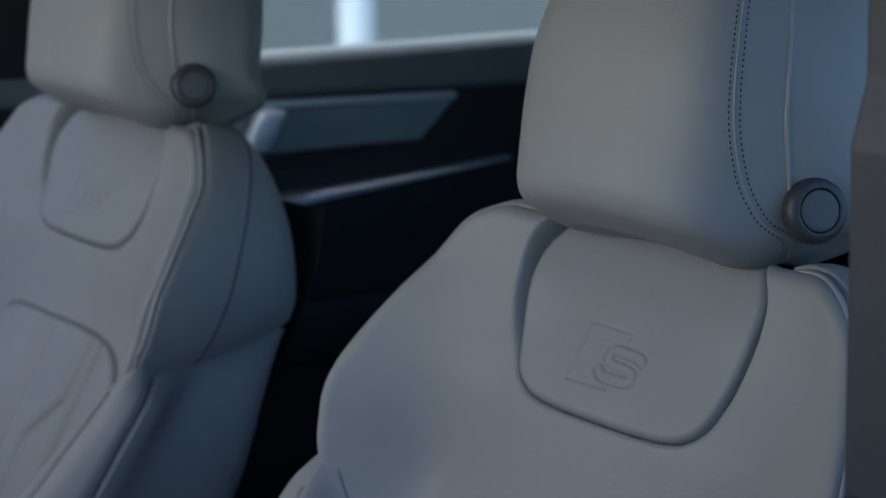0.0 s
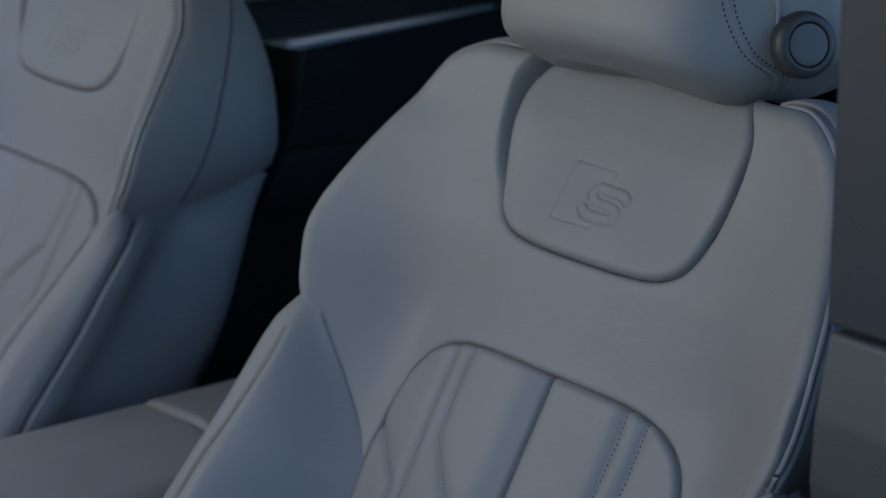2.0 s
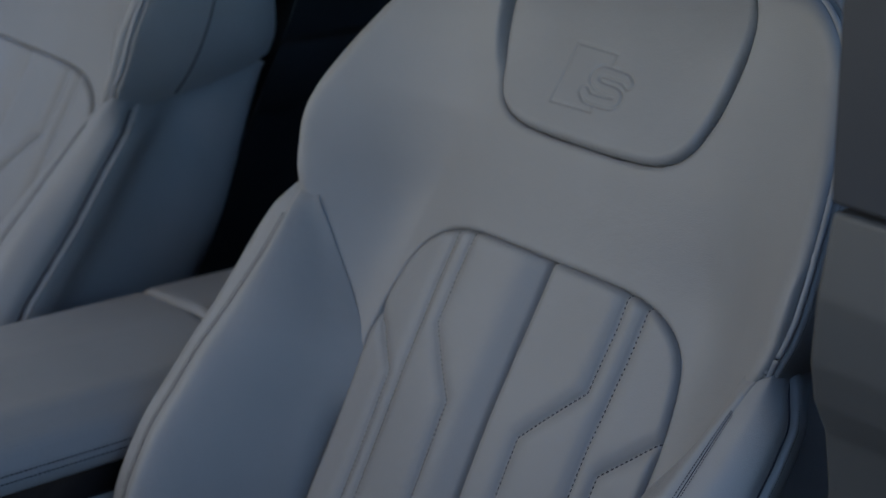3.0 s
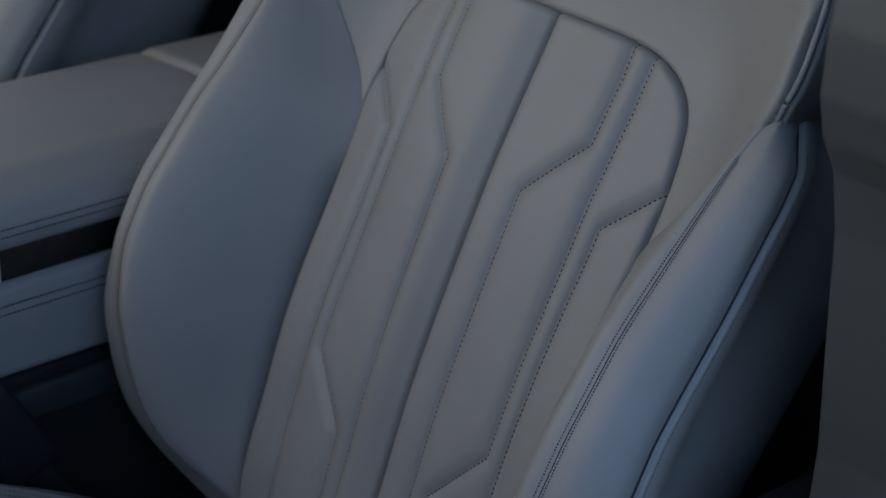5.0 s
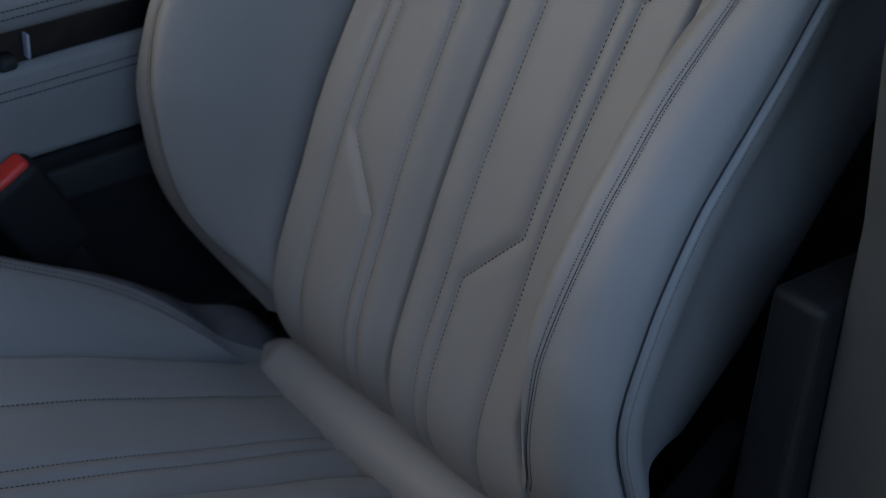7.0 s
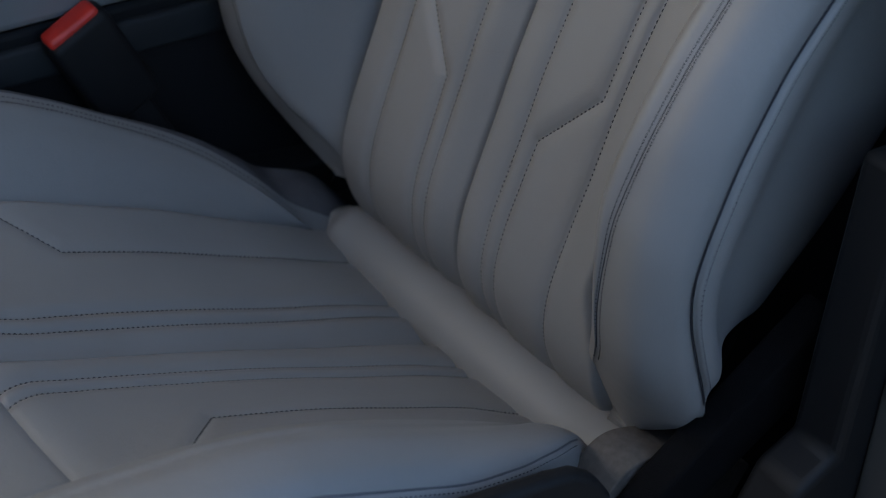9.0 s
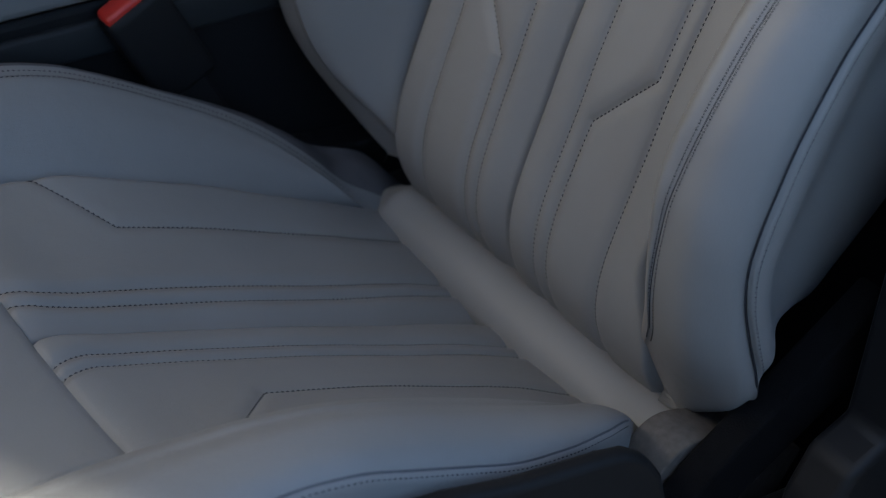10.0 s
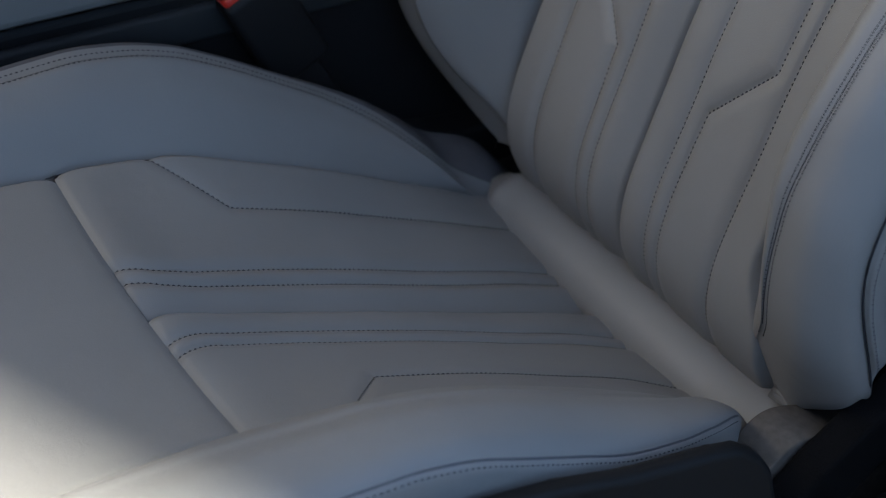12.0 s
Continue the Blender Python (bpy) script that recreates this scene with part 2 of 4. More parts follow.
MID = [(0.175, -0.27), (0.19, -0.244), (0.205, -0.221), (0.217, -0.203), (0.23, -0.185), (0.245, -0.170), (0.26, -0.160), (0.28, -0.1515), (0.30, -0.1465), (0.34, -0.141), (0.37, -0.1375), (0.42, -0.131), (0.5, -0.126), (0.6, -0.124), (0.65, -0.126),
       (0.73, -0.130), (0.78, -0.124), (0.817, -0.119), (0.86, -0.1205), (0.90, -0.126), (0.93, -0.134), (0.96, -0.148), (1.02, -0.195)]
RISE = [(0.55, 0.0), (0.62, 0.026), (0.70, 0.046), (0.76, 0.051), (0.82, 0.045), (0.88, 0.045), (0.93, 0.050), (0.98, 0.050)]


def front_w(u, v):
    a = np.abs(u)
    w = pchip(MID, v)
    k = smooth_step(0.70, 0.86, v)
    first = 0.147 - 0.045 * k
    s = np.clip((a - first) / (0.226 - first), 0, 1.15) ** (1.5 + 0.2 * k)
    dip = 0.0095 * smooth_step(0.05, 0.150, a) * (1 - k) * smooth_step(0.42, 0.60, v) * smooth_step(0.226, 0.160, a)
    return w + pchip(RISE, v) * s - dip


def mirror_loop(half):
    """A closed outline from its right half, which runs from the middle to the middle."""
    return np.array(list(half) + [(-x, y) for x, y in reversed(half)])


ARCH = mirror_loop(resample(catmull([(0.0, 0.727), (0.05, 0.727), (0.08, 0.7258), (0.098, 0.7225), (0.113, 0.7165), (0.127, 0.7055), (0.136, 0.692), (0.1415, 0.674),
                                     (0.1455, 0.65), (0.1475, 0.625), (0.1475, 0.60), (0.146, 0.57), (0.1435, 0.5), (0.1425, 0.4), (0.1425, 0.3), (0.142, 0.2), (0.140, 0.14), (0.0, 0.14)], 340), 0.004))
ARCH[:, 0] += np.where(ARCH[:, 0] > 0.1, 0.022 * smooth_step(0.31, 0.25, ARCH[:, 1]), 0)
PAD = mirror_loop(resample(catmull([(0.0, 0.812), (0.035, 0.8125), (0.062, 0.8145), (0.080, 0.8205), (0.0930, 0.833), (0.1005, 0.853), (0.1072, 0.88), (0.1100, 0.905),
                                    (0.1085, 0.926), (0.1015, 0.942), (0.094, 0.958), (0.090, 1.0), (0.090, 1.04), (0.0, 1.04)], 240), 0.003))
YOKE_HALF = [(0.138, 0.586), (0.181, 0.645), (0.2245, 0.700), (0.236, 0.718), (0.2420, 0.740), (0.2440, 0.763), (0.2415, 0.79), (0.231, 0.83), (0.217, 0.87), (0.203, 0.901),
             (0.187, 0.927), (0.170, 0.943), (0.151, 0.953), (0.132, 0.955)]
SHOULDER_REAR = [(0.222, 0.806, -0.245), (0.224, 0.815, -0.244), (0.225, 0.826, -0.243), (0.224, 0.838, -0.240), (0.221, 0.855, -0.234), (0.215, 0.878, -0.225), (0.208, 0.900, -0.214), (0.198, 0.922, -0.200), (0.186, 0.940, -0.187),
                 (0.172, 0.953, -0.176), (0.155, 0.962, -0.168), (0.135, 0.966, -0.163), (0.122, 0.962, -0.160)]
YOKE = mirror_loop([(0.0, 0.58)] + [tuple(p) for p in resample(catmull(YOKE_HALF, 160), 0.003)] + [(0.118, 0.955), (0.0, 0.962)])

LINE_1 = [(0.0785, 0.7262), (0.0795, 0.70), (0.0785, 0.651), (0.038, 0.601), (0.0375, 0.5), (0.0365, 0.39), (0.0355, 0.31), (0.0355, 0.25), (0.0355, 0.18)]
LINE_2 = [(0.0970, 0.7230), (0.0975, 0.68), (0.0955, 0.62), (0.094, 0.5), (0.0945, 0.422), (0.0525, 0.371), (0.051, 0.32), (0.0505, 0.265), (0.0505, 0.18)]
LINE_3 = [(0.1475, 0.6425), (0.1105, 0.6015), (0.1085, 0.52), (0.1085, 0.45), (0.108, 0.36), (0.107, 0.29), (0.107, 0.18)]


def both(line):
    return [line, [(-x, y) for x, y in line]]


INSERT_LINES = both(LINE_1) + both(LINE_2) + both(LINE_3)


def insert_w(u, v):
    w = front_w(u, v) + 0.003
    w = w - edge_round(signed(u, v, ARCH), 0.0055)
    d = np.abs(u)
    w = w - 0.006 * np.exp(-(d / 0.003) ** 2) - 0.011 * np.exp(-(d / np.where(u < 0, 0.018, 0.007)) ** 2)
    for line in INSERT_LINES:
        g = line_distance(u, v, line)
        w = w - 0.0019 * np.exp(-(g / 0.0016) ** 2) - 0.0030 * np.exp(-(g / 0.0065) ** 2)
    return w


S_MARK = [(0.0224, 0.8644), (0.0169, 0.8673), (0.0052, 0.8678), (-0.0037, 0.8682), (-0.0088, 0.8655), (-0.0090, 0.8607), (-0.0045, 0.8572), (0.0030, 0.8562), (0.0118, 0.8557), (0.0168, 0.8535), (0.0170, 0.8493), (0.0121, 0.8469), (-0.0031, 0.8464), (-0.0097, 0.8471), (-0.0142, 0.8505)]
EMBLEM_BOX = [(0.0016, 0.8742), (0.0032, 0.8825), (-0.0367, 0.8833), (-0.0405, 0.8366), (-0.0003, 0.8373), (-0.0006, 0.841)]


PAD_MID = [(0.80, -0.1215), (0.817, -0.119), (0.85, -0.1201), (0.90, -0.1215), (0.94, -0.1255), (0.97, -0.135), (1.04, -0.185)]


def pad_w(u, v):
    k = smooth_step(0.82, 0.90, v)
    w = front_w(u * 0.78, v) * (1 - k) + pchip(PAD_MID, v) * k + 0.004 - edge_round(signed(u, v, PAD), 0.0065)
    w = w + 0.0065 * smooth_step(0.055, 0.105, np.abs(u)) * smooth_step(0.84, 0.91, v)
    s = catmull(S_MARK, 60)
    g = line_distance(u, v, EMBLEM_BOX)
    w = w - 0.0012 * np.exp(-(g / 0.0009) ** 2)
    d = line_distance(u, v, s)
    return w - 0.0015 * np.exp(-((d - 0.0040) / 0.0009) ** 2) + 0.0002 * (d < 0.0040)


WING = [(0.825, -0.1195), (0.86, -0.1140), (0.88, -0.1095), (0.90, -0.1060), (0.92, -0.1035), (0.94, -0.1010), (0.955, -0.1005), (0.98, -0.1080)]


def wing_w(u, v):
    """The shoulder panel: beside the head pad its wings stand proud of the pad."""
    lip = np.maximum(signed(u, v, PAD), 0)
    a = np.clip((np.abs(u) - 0.102) / 0.124, 0, 1)
    top = smooth_step(0.89, 0.95, v)
    lift = np.maximum(pchip(WING, v) - pchip(MID, v), 0) * smooth_step(0.825, 0.86, v)
    return front_w(u, v) + lift * smooth_step(0.0, 0.009, lip) * (1 - a * (1 - 0.75 * top))


def yoke_w(u, v):
    w = wing_w(u, v)
    high = smooth_step(0.835, 0.90, v)
    for hole, r in ((ARCH, 0.0045), (PAD, 0.006 + 0.004 * high)):
        s = signed(u, v, hole)
        w = w - edge_round(-s, r) - 0.02 * smooth_step(0.0, -0.006, -np.abs(s)) * (s < 0) - 0.012 * (s < 0)
    return w - edge_round(signed(u, v, YOKE), 0.004 + 0.010 * smooth_step(0.69, 0.74, v))


def to_border(u, v, s):
    """Draws the points outside an outline back onto it."""
    gv, gu = np.gradient(s, v[:, 0], u[0])
    k = s > 0.0004
    far = np.where(k, s - 0.0004, 0)
    return u - gu * far, v - gv * far, k


def sheet(name, wfun, lo, hi, step, loop, over, snap=True):
    """A padded panel over an outline: its surface w(u, v), cut a little outside the outline."""
    us = np.linspace(lo[0], hi[0], int((hi[0] - lo[0]) / step) + 1)
    vs = np.linspace(lo[1], hi[1], int((hi[1] - lo[1]) / step) + 1)
    u, v = np.meshgrid(us, vs)
    s = signed(u, v, loop)
    if not snap:
        return grid_mesh(name, back_xyz(u, v, wfun(u, v) - np.clip(s * 3, 0, 0.02)), s < over)
    u, v, k = to_border(u, v, s)
    return grid_mesh(name, back_xyz(u, v, wfun(u, v) - 0.003 * k), s < over)


def on_sheet(wfun, line, step=0.002, lift=0.0):
    p = resample(line, step)
    return back_xyz(p[:, 0], p[:, 1], wfun(p[:, 0], p[:, 1]) + lift), OUT


# the side bolster of the back: rows (v, u, w) of the lines that run along it
B_IN = [(0.215, 0.141, -0.226), (0.225, 0.141, -0.211), (0.245, 0.141, -0.185), (0.26, 0.141, -0.174), (0.28, 0.141, -0.165), (0.30, 0.141, -0.160), (0.34, 0.141, -0.1545), (0.40, 0.141, -0.147), (0.50, 0.1405, -0.140), (0.555, 0.141, -0.138), (0.590, 0.1400, -0.140), (0.606, 0.1460, -0.1385), (0.63, 0.1640, -0.131), (0.655, 0.1825, -0.121), (0.687, 0.2035, -0.102), (0.705, 0.2145, -0.092), (0.74, 0.232, -0.10)]
B_SEAM = [(0.215, 0.149, -0.226), (0.225, 0.149, -0.212), (0.24, 0.150, -0.190), (0.25, 0.153, -0.176), (0.26, 0.162, -0.160), (0.27, 0.174, -0.141), (0.28, 0.186, -0.123), (0.30, 0.201, -0.096), (0.33, 0.2085, -0.069), (0.36, 0.214, -0.049), (0.40, 0.2205, -0.029), (0.45, 0.2255, -0.0205), (0.487, 0.226, -0.022),
          (0.524, 0.225, -0.029), (0.561, 0.224, -0.037), (0.60, 0.2235, -0.050), (0.65, 0.2245, -0.066), (0.70, 0.2285, -0.081), (0.74, 0.235, -0.105)]
B_PIPE = [(0.17, 0.200, -0.255), (0.215, 0.236, -0.218), (0.24, 0.250, -0.197), (0.265, 0.257, -0.173), (0.30, 0.261, -0.139), (0.325, 0.262, -0.112), (0.352, 0.262, -0.087), (0.38, 0.263, -0.070), (0.42, 0.264, -0.060), (0.46, 0.2635, -0.056), (0.504, 0.2615, -0.059), (0.543, 0.2595, -0.068), (0.60, 0.259, -0.080),
          (0.655, 0.259, -0.088), (0.685, 0.256, -0.095), (0.705, 0.243, -0.104), (0.72, 0.230, -0.113), (0.76, 0.210, -0.13), (0.80, 0.198, -0.15)]


def along(rows, v):
    return np.stack([pchip([(a, b) for a, b, c in rows], v), pchip([(a, c) for a, b, c in rows], v)], -1)


def bolster_section(v, n_in=46, n_out=26):
    a, s, p = along(B_IN, v), along(B_SEAM, v), along(B_PIPE, v)
    k = np.linalg.norm(s - a)
    f = min(1.0, k / 0.14)
    crest = s + np.array([-0.015, 0.0]) * f * (0.2 + 0.8 * float(smooth_step(0.29, 0.44, np.array(v))))
    mid1 = a + (crest - a) * 0.30 + np.array([0.003, 0.003]) * f
    mid2 = a + (crest - a) * 0.72 + np.array([0.001, 0.007]) * f
    inner = catmull([a, mid1, mid2, crest, s], n_in)
    puff = 0.005 * float(smooth_step(0.30, 0.252, np.array(v)))
    low = 0.004 * float(smooth_step(0.44, 0.34, np.array(v))) + 0.006 * float(smooth_step(0.36, 0.29, np.array(v)))
    out1 = s + (p - s) * 0.36 + np.array([0.005 + low, 0.008 + puff + low])
    out2 = s + (p - s) * 0.80 + np.array([0.004 + 0.5 * low, 0.006 + 0.6 * puff + 0.5 * low])
    outer = catmull([s, out1, out2, p + np.array([-0.001, -0.002])], n_out)
    return np.vstack([inner, outer[1:]])


BOLSTER_END = {1: np.array([0.176, -0.184]), -1: np.array([0.170, -0.186])}


def tuck_in(sec, v, shift, sign):
    """The bolster's rounded lower end, which rises by shift towards its outer edge."""
    foot = 0.2490 if sign > 0 else 0.264
    f = np.cbrt(np.clip(1 - (np.maximum(0.0, foot + shift - v) / 0.0322) ** 3, 0, 1))
    mid = BOLSTER_END[sign]
    return mid + (sec - mid) * np.reshape(f, (-1, 1))


END_RISE = 0.046


def bolster_rows(sign):
    vs = np.r_[np.linspace(0.2240, 0.312, 90), np.linspace(0.315, 0.735, 120)]
    q = np.linspace(0, 1, 71)
    rise = END_RISE * smooth_step(0.70, 1.0, q) + 0.003 * smooth_step(0.6, 0.0, q)
    sec = np.stack([tuck_in(bolster_section(v), v, rise, sign) for v in vs])
    d = np.abs(np.arange(sec.shape[1]) - 45)
    sec[:, :, 1] -= 0.0006 * np.exp(-(d / 0.7) ** 2)[None]
    low = (smooth_step(0.25, 0.29, vs) * smooth_step(0.57, 0.53, vs))[:, None] * np.exp(-(np.arange(sec.shape[1]) / 4.0) ** 2)[None]
    sec[:, :, 0] += (0.0045 if sign < 0 else -0.003) * low
    sec[:, :, 1] -= (0.010 if sign < 0 else -0.003) * low
    return vs, np.stack([sec[..., 0] * sign, np.broadcast_to(vs[:, None], sec.shape[:2]), sec[..., 1]], -1)


def grid_lines(pts, column, lo, hi):
    """The run of grid column as a path with its outward direction."""
    c = pts[lo:hi, column]
    a = np.gradient(pts, axis=0)[lo:hi, column]
    b = np.gradient(pts, axis=1)[lo:hi, column]
    n = np.cross(a, b)
    n /= np.linalg.norm(n, axis=1)[:, None] + 1e-12
    return c, n


# the headrest: half section (across, out) from the front's middle to the back's middle
H_SEC = [(0.0, 0.0), (0.34, -0.003), (0.55, -0.010), (0.67, -0.023), (0.762, -0.043), (0.85, -0.065), (0.94, -0.090), (1.0, -0.120), (1.0, -0.158), (0.82, -0.186), (0.0, -0.194)]
H_WIDE = [(0.946, 0.09), (0.9485, 0.114), (0.953, 0.128), (0.962, 0.134), (0.978, 0.1375), (1.0, 0.1385), (1.05, 0.1345), (1.10, 0.123), (1.14, 0.110), (1.17, 0.097), (1.192, 0.065)]
H_FRONT = [(0.946, -0.050), (0.948, -0.028), (0.951, -0.015), (0.956, -0.009), (0.966, -0.006), (1.0, -0.006), (1.04, -0.007), (1.10, -0.016), (1.16, -0.034), (1.18, -0.050), (1.192, -0.070)]
H_DEEP = [(0.946, 0.45), (0.9485, 0.62), (0.953, 0.74), (0.962, 0.85), (0.978, 0.93), (1.0, 0.97), (1.06, 1.0), (1.12, 0.96), (1.16, 0.82), (1.18, 0.66), (1.192, 0.45)]


def headrest_grid():
    vs = np.r_[np.linspace(0.946, 0.962, 24), np.linspace(0.964, 1.17, 70), np.linspace(1.173, 1.192, 12)]
    sec = catmull(H_SEC, 91)
    g = np.zeros((len(vs), 180, 3))
    for i, v in enumerate(vs):
        wide, front, deep = pchip(H_WIDE, v), pchip(H_FRONT, v), pchip(H_DEEP, v)
        u, w = sec[:, 0] * wide, front + sec[:, 1] * deep + 0.33 * (v - 0.985)
        g[i, :91] = np.stack([u, np.full(91, v), w], -1)
        g[i, :91, 1] += (0.030 * smooth_step(0.085, 0.146, u) - 0.002 + 0.022 * smooth_step(-0.05, -0.16, sec[:, 1])) * smooth_step(1.05, 0.95, np.full(91, v))
        g[i, :91, 2] -= 0.018 * np.abs(sec[:, 0]) ** 2 * smooth_step(1.07, 0.955, np.full(91, v))
        w = g[i, :91, 2]
        g[i, 91:] = np.stack([-u[1:-1][::-1], g[i, 1:90, 1][::-1], w[1:-1][::-1]], -1)
    return vs, g


def headrest_path(vs, g, keys, sign=1, lo=0.9465, hi=1.185):
    """A line on the headrest: keys (v, place along the half section from 0 to 90)."""
    out, ns = [], []
    for v in np.linspace(lo, hi, 150):
        q = float(pchip(keys, v))
        r = np.interp(v, vs, np.arange(len(vs)))
        i = min(int(r), len(vs) - 2)
        j = int(q)
        a = g[i, j] * (1 - q + j) + g[i, j + 1] * (q - j)
        b = g[i + 1, j] * (1 - q + j) + g[i + 1, j + 1] * (q - j)
        p = a * (1 - r + i) + b * (r - i)
        t = g[i, j + 1] - g[i, j]
        n = np.array([-t[2], 0, t[0]])
        n = n / np.linalg.norm(n)
        out.append(p * np.array([sign, 1, 1]))
        ns.append(np.array([abs(n[0]) * sign, 0, n[2] if n[2] > 0 else -n[2]]))
    p, n = np.array(out), np.array(ns)
    return p, n


def turn_back(n):
    return np.stack([n[:, 0], n[:, 1] * SR - n[:, 2] * CR, n[:, 1] * CR + n[:, 2] * SR], -1)


# the cushion: u across, y along the car, z up
C_MID = [(-0.44, 0.12), (-0.43, 0.16), (-0.41, 0.19), (-0.37, 0.214), (-0.30, 0.226), (-0.2, 0.228), (-0.115, 0.221), (-0.06, 0.2015), (-0.006, 0.1815), (0.05, 0.1605), (0.139, 0.1245), (0.20, 0.101), (0.246, 0.080), (0.30, 0.055)]
C_LIFT = [(-0.44, 0.0), (-0.2, 0.010), (-0.115, 0.014), (-0.006, 0.034), (0.06, 0.034), (0.15, 0.026), (0.25, 0.010), (0.3, 0.008)]
C_EDGE = [(-0.44, 0.150), (-0.25, 0.150), (-0.12, 0.147), (-0.06, 0.149), (0.0, 0.146), (0.05, 0.143), (0.15, 0.143), (0.25, 0.155), (0.30, 0.165)]


def cushion_z(u, y):
    return pchip(C_MID, y) + pchip(C_LIFT, y) * np.clip(np.abs(u) / 0.147, 0, 1.3) ** 2


C_HALF = [(y, float(pchip(C_EDGE, y))) for y in np.linspace(-0.15, 0.29, 60)]
C_LOOP = np.array([(0.0, -0.15)] + [(e, y) for y, e in C_HALF] + [(-e, y) for y, e in reversed(C_HALF)])
THIGH_HALF = [(y, float(pchip(C_EDGE, y))) for y in np.linspace(-0.43, -0.08, 40)]
THIGH_LOOP = np.array([(e, y) for y, e in THIGH_HALF] + [(-e, y) for y, e in reversed(THIGH_HALF)])
CUSH_1 = [(0.0355, -0.116), (0.032, -0.105), (0.0285, -0.09), (0.0275, -0.06), (0.0285, 0.0), (0.030, 0.1), (0.034, 0.2), (0.037, 0.25), (0.034, 0.28)]
CUSH_2 = [(0.0495, -0.116), (0.0465, -0.105), (0.043, -0.09), (0.042, -0.06), (0.044, 0.0), (0.0455, 0.1), (0.0495, 0.2), (0.052, 0.25), (0.048, 0.28)]
CUSH_3 = [(0.150, -0.050), (0.1015, -0.006), (0.1015, 0.1), (0.1035, 0.2), (0.110, 0.25), (0.113, 0.28)]
CUSH_LINES = both(CUSH_1) + both(CUSH_2) + both(CUSH_3)


def front_seam(y):
    d = np.abs(y + 0.115)
    return 0.003 * np.exp(-(d / 0.0028) ** 2) + 0.0028 * np.exp(-(d / 0.011) ** 2)


def cushion_top(u, y):
    z = cushion_z(u, y) + 0.003 - front_seam(y) - edge_round(signed(u, y, C_LOOP), 0.006)
    z = z - 0.006 * np.exp(-(u / 0.003) ** 2) - 0.0115 * np.exp(-(u / np.where(u < 0, 0.018, 0.006)) ** 2)
    for line, deep in zip(CUSH_LINES, (0.0032, 0.0032, 0.0032, 0.0032, 0.0018, 0.0018)):
        g = line_distance(u, y, line)
        z = z - 0.5 * deep * np.exp(-(g / 0.0016) ** 2) - deep * np.exp(-(g / 0.006) ** 2)
    return z


def thigh_top(u, y):
    return cushion_z(u, y) + 0.003 - front_seam(y) - edge_round(signed(u, y, THIGH_LOOP), 0.010)


def flat_sheet(name, zfun, lo, hi, step, loop, over):
    us = np.linspace(lo[0], hi[0], int((hi[0] - lo[0]) / step) + 1)
    ys = np.linspace(lo[1], hi[1], int((hi[1] - lo[1]) / step) + 1)
    u, y = np.meshgrid(us, ys)
    s = signed(u, y, loop)
    z = zfun(u, y) - np.where(s > 0, np.minimum(s * 3, 0.02), 0)
    return grid_mesh(name, seat_xyz(u, y, z), s < over)


# the twin-sewn seam on the cushion bolster's crest, and the outer welt below it: rows (y, u, z)
K_SEAM = [(-0.44, 0.184, 0.180), (-0.40, 0.188, 0.236), (-0.33, 0.191, 0.270), (-0.22, 0.195, 0.281), (-0.15, 0.198, 0.2815), (-0.08, 0.2045, 0.281), (-0.04, 0.207, 0.2755), (0.0, 0.208, 0.264), (0.04, 0.206, 0.2455), (0.08, 0.202, 0.2235),
          (0.12, 0.1965, 0.2005), (0.16, 0.185, 0.173), (0.20, 0.1635, 0.137), (0.224, 0.153, 0.110), (0.25, 0.149, 0.085), (0.285, 0.147, 0.05), (0.31, 0.145, 0.02)]
K_WELT = [(-0.44, 0.232, 0.160), (-0.40, 0.240, 0.215), (-0.33, 0.246, 0.252), (-0.22, 0.250, 0.272), (-0.12, 0.252, 0.280), (-0.08, 0.253, 0.279), (-0.04, 0.253, 0.2715), (0.0, 0.252, 0.2545), (0.04, 0.250, 0.2355), (0.08, 0.247, 0.2165),
          (0.12, 0.242, 0.2035), (0.16, 0.230, 0.1875), (0.20, 0.208, 0.161), (0.224, 0.192, 0.135), (0.25, 0.180, 0.100), (0.31, 0.170, 0.03)]


